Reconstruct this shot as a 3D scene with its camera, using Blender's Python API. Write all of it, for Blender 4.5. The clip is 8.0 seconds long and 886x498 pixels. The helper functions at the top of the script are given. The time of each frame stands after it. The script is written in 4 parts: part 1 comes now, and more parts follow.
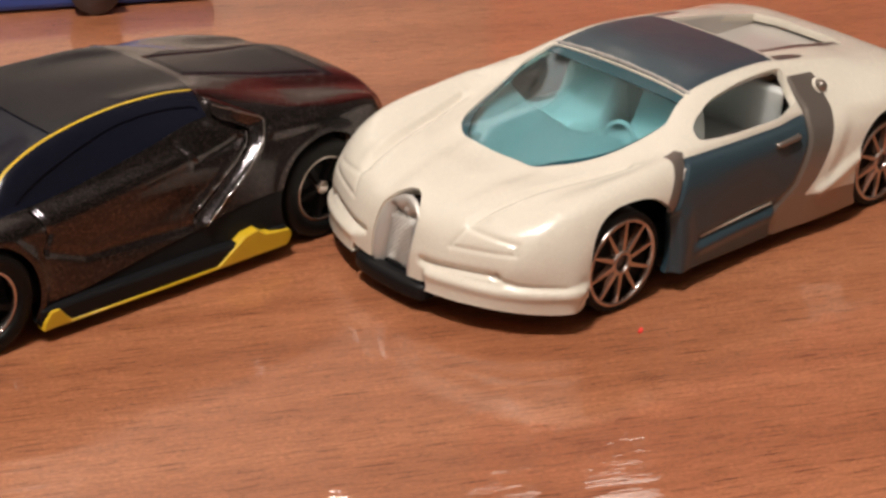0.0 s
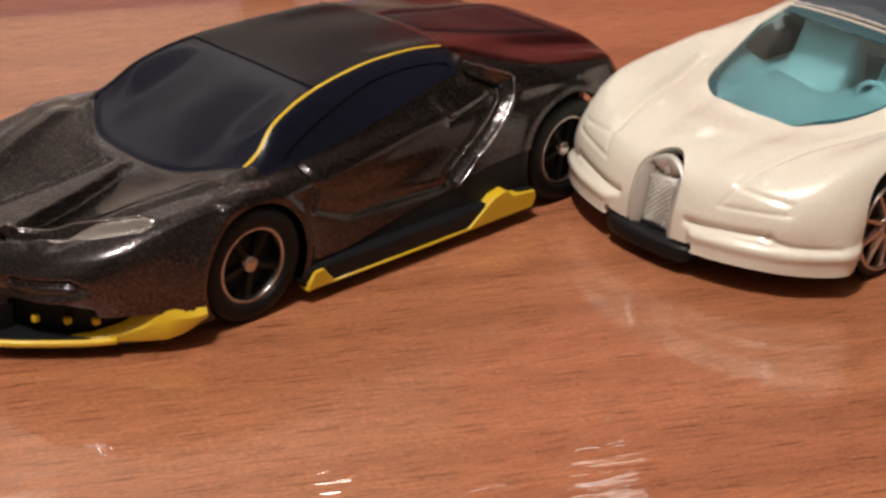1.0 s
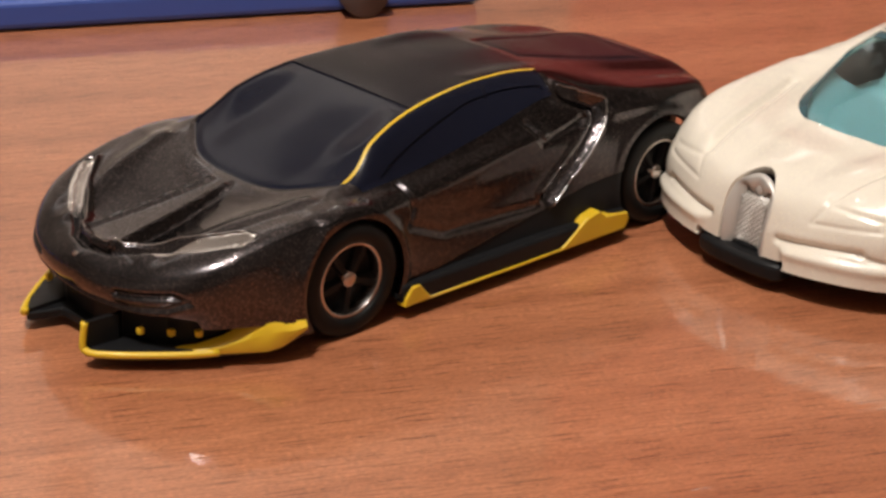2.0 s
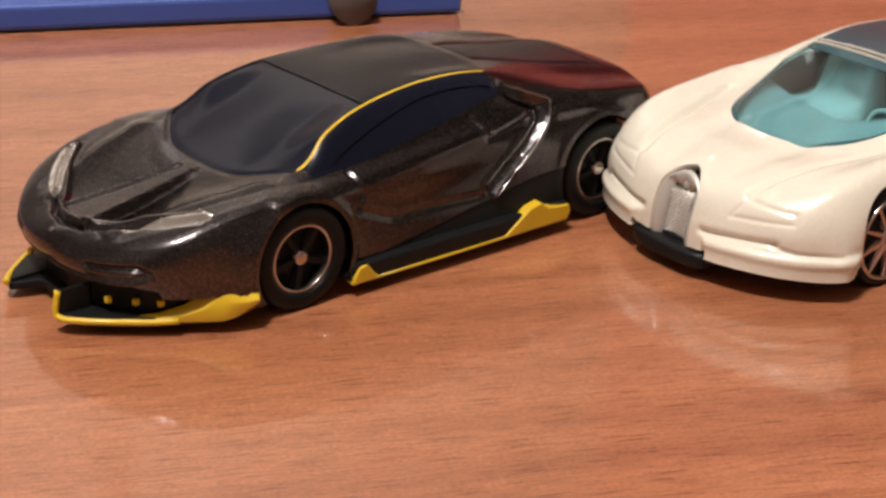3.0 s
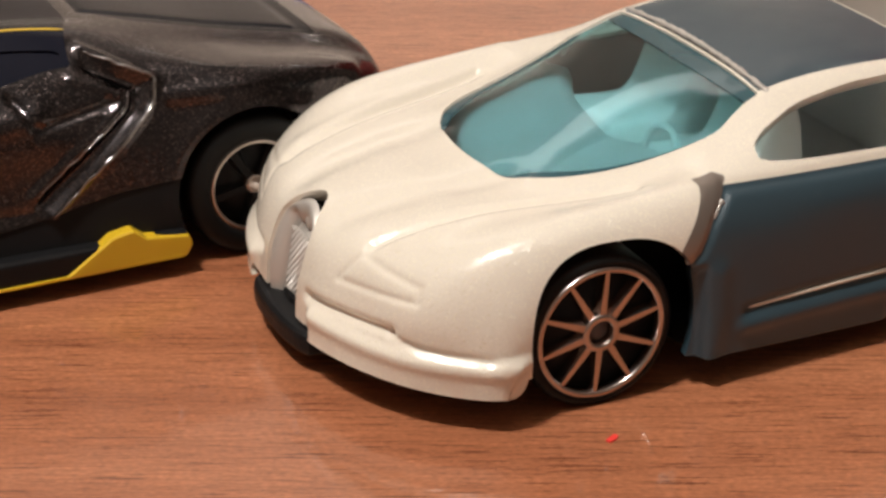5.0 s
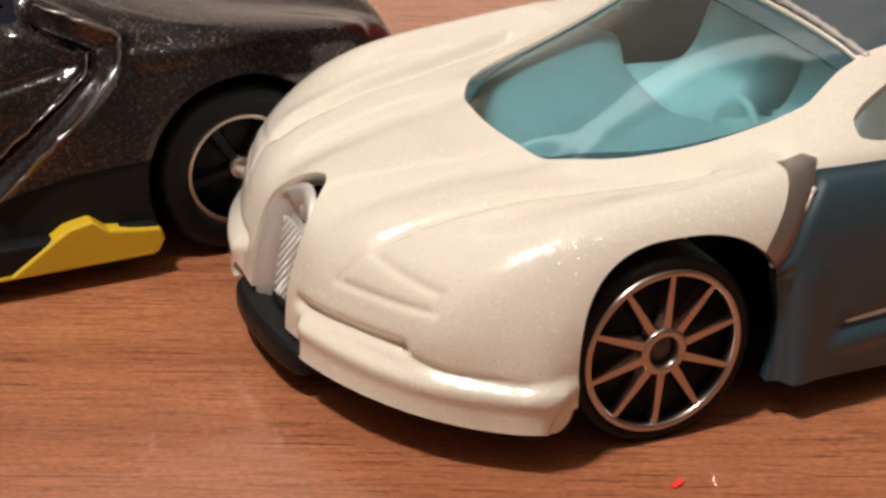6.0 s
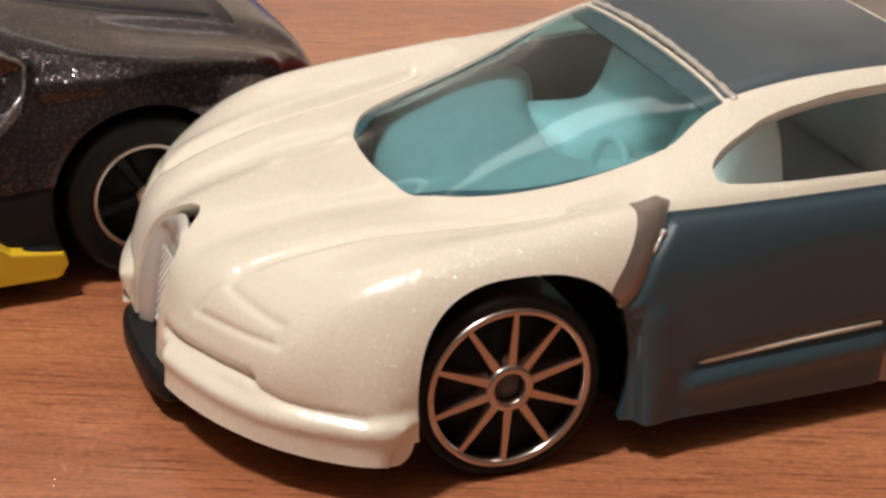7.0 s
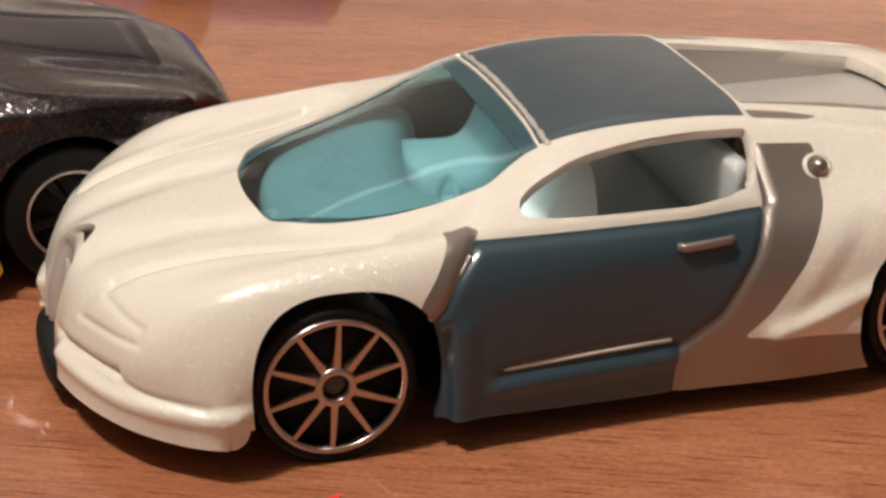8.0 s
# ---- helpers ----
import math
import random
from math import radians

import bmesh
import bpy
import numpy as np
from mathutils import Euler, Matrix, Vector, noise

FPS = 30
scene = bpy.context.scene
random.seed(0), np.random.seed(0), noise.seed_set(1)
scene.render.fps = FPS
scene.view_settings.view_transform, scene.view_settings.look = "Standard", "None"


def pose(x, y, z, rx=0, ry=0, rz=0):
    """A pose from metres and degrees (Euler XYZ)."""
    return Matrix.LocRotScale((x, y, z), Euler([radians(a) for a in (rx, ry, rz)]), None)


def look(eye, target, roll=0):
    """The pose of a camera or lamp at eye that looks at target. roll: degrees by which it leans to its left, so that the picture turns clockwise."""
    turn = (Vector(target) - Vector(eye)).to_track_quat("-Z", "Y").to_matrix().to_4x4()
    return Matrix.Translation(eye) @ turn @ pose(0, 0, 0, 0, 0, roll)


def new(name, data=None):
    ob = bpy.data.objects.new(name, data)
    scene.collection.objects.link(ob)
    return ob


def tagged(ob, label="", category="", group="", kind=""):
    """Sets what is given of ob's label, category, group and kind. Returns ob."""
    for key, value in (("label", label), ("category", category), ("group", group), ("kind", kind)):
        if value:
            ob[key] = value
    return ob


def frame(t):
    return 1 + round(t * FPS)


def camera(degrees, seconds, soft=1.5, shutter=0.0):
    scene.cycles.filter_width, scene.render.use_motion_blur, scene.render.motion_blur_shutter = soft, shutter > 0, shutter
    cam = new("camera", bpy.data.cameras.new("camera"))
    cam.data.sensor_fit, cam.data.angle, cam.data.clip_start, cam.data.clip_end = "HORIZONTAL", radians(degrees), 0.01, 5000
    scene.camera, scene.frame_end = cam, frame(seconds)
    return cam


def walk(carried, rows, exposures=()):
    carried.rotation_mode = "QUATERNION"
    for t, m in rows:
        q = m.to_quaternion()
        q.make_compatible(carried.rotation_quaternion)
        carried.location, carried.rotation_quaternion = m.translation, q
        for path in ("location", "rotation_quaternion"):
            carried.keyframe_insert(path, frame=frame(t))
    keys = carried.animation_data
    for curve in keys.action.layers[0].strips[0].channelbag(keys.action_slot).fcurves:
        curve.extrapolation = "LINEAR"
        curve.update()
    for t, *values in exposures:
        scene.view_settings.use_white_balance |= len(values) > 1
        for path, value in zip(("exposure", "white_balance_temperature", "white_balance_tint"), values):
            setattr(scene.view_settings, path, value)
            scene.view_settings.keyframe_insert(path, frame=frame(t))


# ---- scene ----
cam = camera(25.0, 8.0, soft=2.9)
PATH = [
    (0, (0.08684, 0.16202, 0.09364), (0.01012, 0.08621, 0.04105), 2.35),
    (0.5, (0.09398, 0.15339, 0.09056), (0.01801, 0.07714, 0.03750), 2.09),
    (1, (0.10443, 0.13967, 0.08623), (0.02638, 0.06509, 0.03382), 3.01),
    (1.5, (0.10679, 0.13858, 0.08184), (0.03038, 0.06111, 0.03124), 2.25),
    (3, (0.11146, 0.16322, 0.08750), (0.03847, 0.08096, 0.03947), 2.04),
    (3.5, (0.08174, 0.16949, 0.08728), (0.01773, 0.08123, 0.03715), 2.01),
    (4, (0.04217, 0.16734, 0.07757), (-0.01079, 0.07174, 0.02803), -0.14),
    (4.5, (0.01956, 0.16086, 0.07235), (-0.03038, 0.06442, 0.02130), 0.23),
    (6, (-0.00073, 0.12698, 0.05451), (-0.04980, 0.02975, 0.00413), 0.84),
    (6.5, (-0.00844, 0.12806, 0.05415), (-0.05489, 0.02926, 0.00436), 0.81),
    (7, (-0.01356, 0.13439, 0.05634), (-0.05578, 0.03355, 0.00685), 0.46),
    (7.5, (-0.02144, 0.14370, 0.06116), (-0.05885, 0.04143, 0.01074), -0.26),
    (8, (-0.02379, 0.15649, 0.06502), (-0.05909, 0.05282, 0.01595), 0.17),
]
walk(cam, [(t, look(eye, target, roll)) for t, eye, target, roll in PATH],
     exposures=[(0.0, -0.10), (1.0, -0.14), (1.5, -0.12), (3.0, 0.10), (3.5, -0.10), (4.0, -0.16), (4.5, -0.05), (6.0, -0.08), (8.0, -0.08)])

# ---- light ----
world = bpy.data.worlds.new("room_air")
scene.world = world
world.use_nodes = True
world.node_tree.nodes["Background"].inputs["Color"].default_value = (1.0, 0.85, 0.7, 1)
world.node_tree.nodes["Background"].inputs["Strength"].default_value = 0.05


bulb = bpy.data.lights.new("ceiling_lamp_light", "POINT")
bulb.energy, bulb.shadow_soft_size, bulb.color = 98, 0.075, (1.0, 0.94, 0.865)
new("ceiling_lamp_light", bulb).location = (0.50, 0.19, 1.52)
# Added, unseen: three lights brighten the south wall for reflections in table and paint.
for name, at, watts in (("wall_fill_light", (-1.42, -1.52, 0.34), 31), ("wall_fill_light", (-0.52, -1.60, 0.26), 11), ("wall_fill_light", (-1.20, -1.52, 1.45), 20)):
    lamp = bpy.data.lights.new(name, "POINT")
    lamp.energy, lamp.shadow_soft_size, lamp.color = watts, 0.02, (1.0, 0.92, 0.84)
    new(name, lamp).location = at

# ---- materials ----
MM = 0.001


def material(name, colour, rough=0.5, metal=0.0, coat=0.0, coat_rough=0.05, spec=0.5):
    m = bpy.data.materials.new(name)
    m.use_nodes = True
    p = m.node_tree.nodes["Principled BSDF"]
    p.inputs["Base Color"].default_value = (*colour, 1)
    p.inputs["Roughness"].default_value = rough
    p.inputs["Metallic"].default_value = metal
    p.inputs["Coat Weight"].default_value = coat
    p.inputs["Coat Roughness"].default_value = coat_rough
    p.inputs["Specular IOR Level"].default_value = spec
    return m


def node(m, kind, **values):
    n = m.node_tree.nodes.new(kind)
    for key, value in values.items():
        n.inputs[key.replace("_", " ")].default_value = value
    return n


def wire(m, a, out, b, into):
    m.node_tree.links.new(a.outputs[out], b.inputs[into])


def coords(m, scale=(1, 1, 1), turn=0.0):
    tc = m.node_tree.nodes.new("ShaderNodeTexCoord")
    mp = m.node_tree.nodes.new("ShaderNodeMapping")
    mp.inputs["Scale"].default_value = scale
    mp.inputs["Rotation"].default_value = (0, 0, turn)
    wire(m, tc, "Object", mp, "Vector")
    return mp


def ramp(m, stops):
    r = m.node_tree.nodes.new("ShaderNodeValToRGB")
    r.color_ramp.elements[0].position, r.color_ramp.elements[0].color = stops[0][0], (*stops[0][1], 1)
    r.color_ramp.elements[1].position, r.color_ramp.elements[1].color = stops[-1][0], (*stops[-1][1], 1)
    for at, c in stops[1:-1]:
        e = r.color_ramp.elements.new(at)
        e.color = (*c, 1)
    return r


def mix_colour(m, blend, factor):
    n = m.node_tree.nodes.new("ShaderNodeMix")
    n.data_type, n.blend_type = "RGBA", blend
    n.inputs[0].default_value = factor
    return n


def worn(m, scale, rough_low, rough_high, bump=0.0, bump_scale=1.0, depth=0.00005):
    """Uneven gloss and a fine relief over a plain paint."""
    p = m.node_tree.nodes["Principled BSDF"]
    c = coords(m)
    n = node(m, "ShaderNodeTexNoise", Scale=scale, Detail=5.0, Roughness=0.6)
    wire(m, c, "Vector", n, "Vector")
    r = m.node_tree.nodes.new("ShaderNodeMapRange")
    r.inputs["To Min"].default_value, r.inputs["To Max"].default_value = rough_low, rough_high
    wire(m, n, "Fac", r, "Value")
    wire(m, r, "Result", p, "Roughness")
    if bump:
        n2 = node(m, "ShaderNodeTexNoise", Scale=bump_scale, Detail=3.0)
        wire(m, c, "Vector", n2, "Vector")
        b = node(m, "ShaderNodeBump", Strength=bump, Distance=depth)
        wire(m, n2, "Fac", b, "Height")
        wire(m, b, "Normal", p, "Normal")
        wire(m, b, "Normal", p, "Coat Normal")
    return m


def flaked(m, flake, scale, amount, rough=0.25, metal=0.0):
    """Metal flakes under the lacquer: small cells, each tilted its own way."""
    p = m.node_tree.nodes["Principled BSDF"]
    c = coords(m)
    v = node(m, "ShaderNodeTexVoronoi", Scale=scale)
    wire(m, c, "Vector", v, "Vector")
    base = p.inputs["Base Color"].default_value[:]
    mixer = mix_colour(m, "MIX", 0.0)
    mixer.inputs[6].default_value = base
    mixer.inputs[7].default_value = (*flake, 1)
    pick = m.node_tree.nodes.new("ShaderNodeSeparateColor")
    wire(m, v, "Color", pick, "Color")
    gate = m.node_tree.nodes.new("ShaderNodeMapRange")
    gate.inputs["From Min"].default_value, gate.inputs["From Max"].default_value = 1 - amount, 1.0
    wire(m, pick, "Red", gate, "Value")
    m.node_tree.links.new(gate.outputs["Result"], mixer.inputs[0])
    m.node_tree.links.new(mixer.outputs[2], p.inputs["Base Color"])
    geo = m.node_tree.nodes.new("ShaderNodeNewGeometry")
    lean = m.node_tree.nodes.new("ShaderNodeVectorMath")
    lean.operation = "MULTIPLY_ADD"
    off = m.node_tree.nodes.new("ShaderNodeVectorMath")
    off.operation = "SUBTRACT"
    off.inputs[1].default_value = (0.5, 0.5, 0.5)
    wire(m, v, "Color", off, 0)
    m.node_tree.links.new(off.outputs[0], lean.inputs[0])
    share = m.node_tree.nodes.new("ShaderNodeMapRange")
    share.inputs["To Min"].default_value, share.inputs["To Max"].default_value = rough * 0.15, rough
    wire(m, gate, "Result", share, "Value")
    wire(m, share, "Result", lean, 1)
    if metal:
        shine = m.node_tree.nodes.new("ShaderNodeMapRange")
        shine.inputs["To Min"].default_value, shine.inputs["To Max"].default_value = p.inputs["Metallic"].default_value, metal
        wire(m, gate, "Result", shine, "Value")
        wire(m, shine, "Result", p, "Metallic")
    wire(m, geo, "Normal", lean, 2)
    unit = m.node_tree.nodes.new("ShaderNodeVectorMath")
    unit.operation = "NORMALIZE"
    m.node_tree.links.new(lean.outputs[0], unit.inputs[0])
    m.node_tree.links.new(unit.outputs[0], p.inputs["Normal"])
    return m


def wood():
    m = material("wood_laminate", (0.4, 0.15, 0.07), 0.4, coat=1.0, coat_rough=0.015)
    m.node_tree.nodes["Principled BSDF"].inputs["Coat IOR"].default_value = 1.55
    p = m.node_tree.nodes["Principled BSDF"]
    c = coords(m, (1, 1, 1), 0.0)
    long = m.node_tree.nodes.new("ShaderNodeMapping")
    long.inputs["Scale"].default_value = (1, 14, 1)
    wire(m, c, "Vector", long, "Vector")
    broad = node(m, "ShaderNodeTexNoise", Scale=9.0, Detail=4.0, Roughness=0.55, Distortion=0.6)
    wire(m, long, "Vector", broad, "Vector")
    fine_map = m.node_tree.nodes.new("ShaderNodeMapping")
    fine_map.inputs["Scale"].default_value = (1, 15, 1)
    wire(m, c, "Vector", fine_map, "Vector")
    fine = node(m, "ShaderNodeTexNoise", Scale=250.0, Detail=3.0, Roughness=0.6, Distortion=0.2)
    wire(m, fine_map, "Vector", fine, "Vector")
    pore_map = m.node_tree.nodes.new("ShaderNodeMapping")
    pore_map.inputs["Scale"].default_value = (1, 26, 1)
    wire(m, c, "Vector", pore_map, "Vector")
    pores = node(m, "ShaderNodeTexNoise", Scale=170.0, Detail=3.0, Roughness=0.55)
    wire(m, pore_map, "Vector", pores, "Vector")
    speckle_map = m.node_tree.nodes.new("ShaderNodeMapping")
    speckle_map.inputs["Scale"].default_value = (1, 2.2, 1)
    wire(m, c, "Vector", speckle_map, "Vector")
    speckle = node(m, "ShaderNodeTexNoise", Scale=2000.0, Detail=2.0, Roughness=0.6)
    wire(m, speckle_map, "Vector", speckle, "Vector")
    r4 = ramp(m, [(0.32, (0.70, 0.68, 0.66)), (0.5, (1.0, 1.0, 1.0)), (0.68, (1.25, 1.27, 1.3))])
    wire(m, speckle, "Fac", r4, "Fac")
    r1 = ramp(m, [(0.28, (0.33, 0.115, 0.053)), (0.5, (0.43, 0.158, 0.074)), (0.72, (0.51, 0.200, 0.097))])
    wire(m, broad, "Fac", r1, "Fac")
    r2 = ramp(m, [(0.34, (0.68, 0.62, 0.58)), (0.47, (0.96, 0.96, 0.96)), (0.64, (1.2, 1.2, 1.18))])
    wire(m, fine, "Fac", r2, "Fac")
    r3 = ramp(m, [(0.35, (0.26, 0.17, 0.13)), (0.42, (1, 1, 1)), (1.0, (1, 1, 1))])
    wire(m, pores, "Fac", r3, "Fac")
    a = mix_colour(m, "MULTIPLY", 0.75)
    m.node_tree.links.new(r1.outputs[0], a.inputs[6])
    m.node_tree.links.new(r2.outputs[0], a.inputs[7])
    b = mix_colour(m, "MULTIPLY", 0.8)
    m.node_tree.links.new(a.outputs[2], b.inputs[6])
    m.node_tree.links.new(r3.outputs[0], b.inputs[7])
    grainy = mix_colour(m, "MULTIPLY", 0.8)
    m.node_tree.links.new(b.outputs[2], grainy.inputs[6])
    m.node_tree.links.new(r4.outputs[0], grainy.inputs[7])
    m.node_tree.links.new(grainy.outputs[2], p.inputs["Base Color"])
    ripple_map = m.node_tree.nodes.new("ShaderNodeMapping")
    ripple_map.inputs["Scale"].default_value = (1, 5, 1)
    wire(m, c, "Vector", ripple_map, "Vector")
    ripple = node(m, "ShaderNodeTexNoise", Scale=150.0, Detail=2.0, Roughness=0.5)
    wire(m, ripple_map, "Vector", ripple, "Vector")
    ripple_bump = node(m, "ShaderNodeBump", Strength=0.10, Distance=0.0003)
    wire(m, ripple, "Fac", ripple_bump, "Height")
    swell = node(m, "ShaderNodeTexNoise", Scale=90.0, Detail=1.0)
    wire(m, c, "Vector", swell, "Vector")
    bp = node(m, "ShaderNodeBump", Strength=0.04, Distance=0.0006)
    wire(m, swell, "Fac", bp, "Height")
    wire(m, ripple_bump, "Normal", bp, "Normal")
    wire(m, bp, "Normal", p, "Coat Normal")
    return m


def tinted_glass(name, tint):
    m = material(name, tint, 0.02)
    p = m.node_tree.nodes["Principled BSDF"]
    p.inputs["Transmission Weight"].default_value = 1.0
    p.inputs["IOR"].default_value = 1.45
    return m


WOOD = wood()
WHITE = flaked(material("pearl_white_paint", (0.80, 0.730, 0.635), 0.26, 0.0, 0.7, 0.06), (0.90, 0.83, 0.68), 11000, 0.30, 0.55)
BLUE = worn(material("steel_blue_paint", (0.034, 0.063, 0.083), 0.4, 0.12, 0.4, 0.15), 300, 0.35, 0.5)
SILVER = worn(material("taupe_silver_paint", (0.31, 0.265, 0.235), 0.34, 0.7, 0.4, 0.1), 400, 0.26, 0.42)
CHARCOAL = flaked(material("charcoal_metallic_paint", (0.060, 0.055, 0.060), 0.19, 1.0, 0.3, 0.04), (0.22, 0.185, 0.185), 9500, 0.30, 0.30)
CHARCOAL.node_tree.nodes["Principled BSDF"].inputs["Coat IOR"].default_value = 1.5
GLOSS_BLACK = worn(material("gloss_black_glazing", (0.007, 0.008, 0.017), 0.24, 0.0, 0.0, 0.03, 0.25), 200, 0.20, 0.28)
BLACK = worn(material("black_plastic", (0.009, 0.009, 0.010), 0.4, spec=0.2), 600, 0.35, 0.55, 0.2, 2500)
RUBBER = worn(material("black_tyre_plastic", (0.007, 0.007, 0.007), 0.5, spec=0.2), 500, 0.38, 0.55, 0.2, 2500)
YELLOW = worn(material("yellow_paint", (0.72, 0.47, 0.02), 0.4, 0.0, 0.3, 0.1), 700, 0.32, 0.5, 0.3, 1800)
COPPER = worn(material("rose_chrome", (0.56, 0.49, 0.46), 0.18, 1.0), 700, 0.16, 0.32)
CHROME = worn(material("chrome", (0.78, 0.76, 0.74), 0.15, 1.0), 700, 0.1, 0.26)
LAMP_SILVER = worn(material("headlamp_silver", (0.6, 0.55, 0.52), 0.25, 0.8, 0.8, 0.04), 700, 0.2, 0.32)
CABIN = worn(material("pale_cabin_plastic", (0.76, 0.78, 0.76), 0.45), 500, 0.4, 0.55)
CABIN.node_tree.nodes["Principled BSDF"].inputs["Subsurface Weight"].default_value = 0.8
CABIN.node_tree.nodes["Principled BSDF"].inputs["Subsurface Radius"].default_value = (0.006, 0.006, 0.006)
CABIN.node_tree.nodes["Principled BSDF"].inputs["Subsurface Scale"].default_value = 1.0
GRILLE = worn(material("dull_silver", (0.62, 0.58, 0.54), 0.34, 0.4, 0.5, 0.08), 700, 0.34, 0.5)
GLASS = tinted_glass("aqua_tinted_glazing", (0.225, 0.435, 0.475))
SATIN_BLACK = worn(material("satin_black_paint", (0.008, 0.008, 0.012), 0.22, spec=0.15), 300, 0.16, 0.28)
# Paler than the body paint: the highlight on its sharp creases, put into colour.
EDGE_HIGHLIGHT = worn(material("charcoal_edge_highlight", (0.34, 0.32, 0.32), 0.16, 1.0, 0.3, 0.04), 900, 0.08, 0.3, 0.3, 2600)
CEILING_PAINT = worn(material("pale_ceiling_paint", (0.42, 0.39, 0.36), 0.85), 12, 0.75, 0.9, 0.2, 60, 0.002)
TEAL = worn(material("dark_teal_glazing_edge", (0.015, 0.07, 0.09), 0.2, 0.0, 0.4, 0.05), 300, 0.15, 0.28)
NAVY = worn(material("blue_card", (0.05, 0.10, 0.40), 0.5), 90, 0.42, 0.6)
SMOKE = worn(material("smoke_grey_plastic", (0.10, 0.08, 0.08), 0.4), 90, 0.35, 0.5)
PLASTER = worn(material("tan_plaster", (0.26, 0.22, 0.19), 0.85), 12, 0.7, 0.9, 0.2, 60, 0.002)
RED_CLOTH = worn(material("dark_red_cloth", (0.20, 0.03, 0.025), 0.85), 30, 0.75, 0.95)
FLOOR = worn(material("brown_floor", (0.16, 0.09, 0.06), 0.6), 8, 0.5, 0.7)
SPECK = material("red_plastic_speck", (0.9, 0.06, 0.05), 0.35)


# ---- mesh tools ----
def mesh_of(name, verts, faces, smooth=True):
    me = bpy.data.meshes.new(name)
    me.from_pydata([tuple(v) for v in verts], [], [tuple(f) for f in faces])
    me.validate()
    if smooth:
        me.polygons.foreach_set("use_smooth", [True] * len(me.polygons))
    return me


def part(name, me, mat, parent, label="", thick=0.0, bevel=0.0):
    ob = new(name, me)
    me.materials.append(mat)
    ob.parent = parent
    if label:
        tagged(ob, label)
    if thick:
        s = ob.modifiers.new("shell", "SOLIDIFY")
        s.thickness, s.offset = thick * MM, -1
    if bevel:
        b = ob.modifiers.new("edges", "BEVEL")
        b.width, b.segments, b.limit_method, b.angle_limit = bevel * MM, 3, "ANGLE", radians(35)
    return ob


def curve_through(points, n, closed=False):
    """n points on a smooth line through the given ones that does not overshoot. Works along the first axis."""
    p = np.asarray(points, float)
    d = np.diff(p, axis=0)
    m = np.zeros_like(p)
    m[0], m[-1] = d[0], d[-1]
    a, b = d[:-1], d[1:]
    mean = (a + b) / 2
    limit = 3 * np.minimum(np.abs(a), np.abs(b))
    m[1:-1] = np.where(a * b > 0, np.sign(mean) * np.minimum(np.abs(mean), limit), mean * 0.25)
    t = np.asarray(n, float) if np.ndim(n) else np.linspace(0, len(p) - 1, n)
    i = np.clip(t.astype(int), 0, len(p) - 2)
    s = (t - i).reshape(-1, *([1] * (p.ndim - 1)))
    h = s * s * (3 - 2 * s)
    return p[i] * (1 - h) + p[i + 1] * h + m[i] * s * (1 - s) ** 2 - m[i + 1] * s * s * (1 - s)


def inside(poly, a, b):
    """Signed distance of the points (a, b) to a closed outline; positive within."""
    poly = np.asarray(poly, float)
    best = np.full(a.shape, 1e9)
    odd = np.zeros(a.shape, bool)
    for (x0, y0), (x1, y1) in zip(poly, np.roll(poly, -1, 0)):
        ex, ey = x1 - x0, y1 - y0
        t = np.clip(((a - x0) * ex + (b - y0) * ey) / (ex * ex + ey * ey + 1e-12), 0, 1)
        best = np.minimum(best, np.hypot(a - x0 - t * ex, b - y0 - t * ey))
        if y0 != y1:
            odd ^= ((y0 > b) != (y1 > b)) & (a < (x1 - x0) * (b - y0) / (y1 - y0) + x0)
    return np.where(odd, best, -best)


def rounded(outline, times=2):
    """The outline with its corners cut off, twice over."""
    for _ in range(times):
        outline = [(p[0] * s + q[0] * (1 - s), p[1] * s + q[1] * (1 - s)) for p, q in zip(outline, outline[1:] + outline[:1]) for s in (0.8, 0.2)]
    return outline


def along(line, a, b):
    """Distance of the points (a, b) to an open line."""
    best = np.full(a.shape, 1e9)
    for (x0, y0), (x1, y1) in zip(line[:-1], line[1:]):
        ex, ey = x1 - x0, y1 - y0
        t = np.clip(((a - x0) * ex + (b - y0) * ey) / (ex * ex + ey * ey + 1e-12), 0, 1)
        best = np.minimum(best, np.hypot(a - x0 - t * ex, b - y0 - t * ey))
    return best


def soft_line(d, w):
    return np.exp(-(d / w) ** 2)


def step(x, lo, hi):
    s = np.clip((x - lo) / (hi - lo), 0, 1)
    return s * s * (3 - 2 * s)


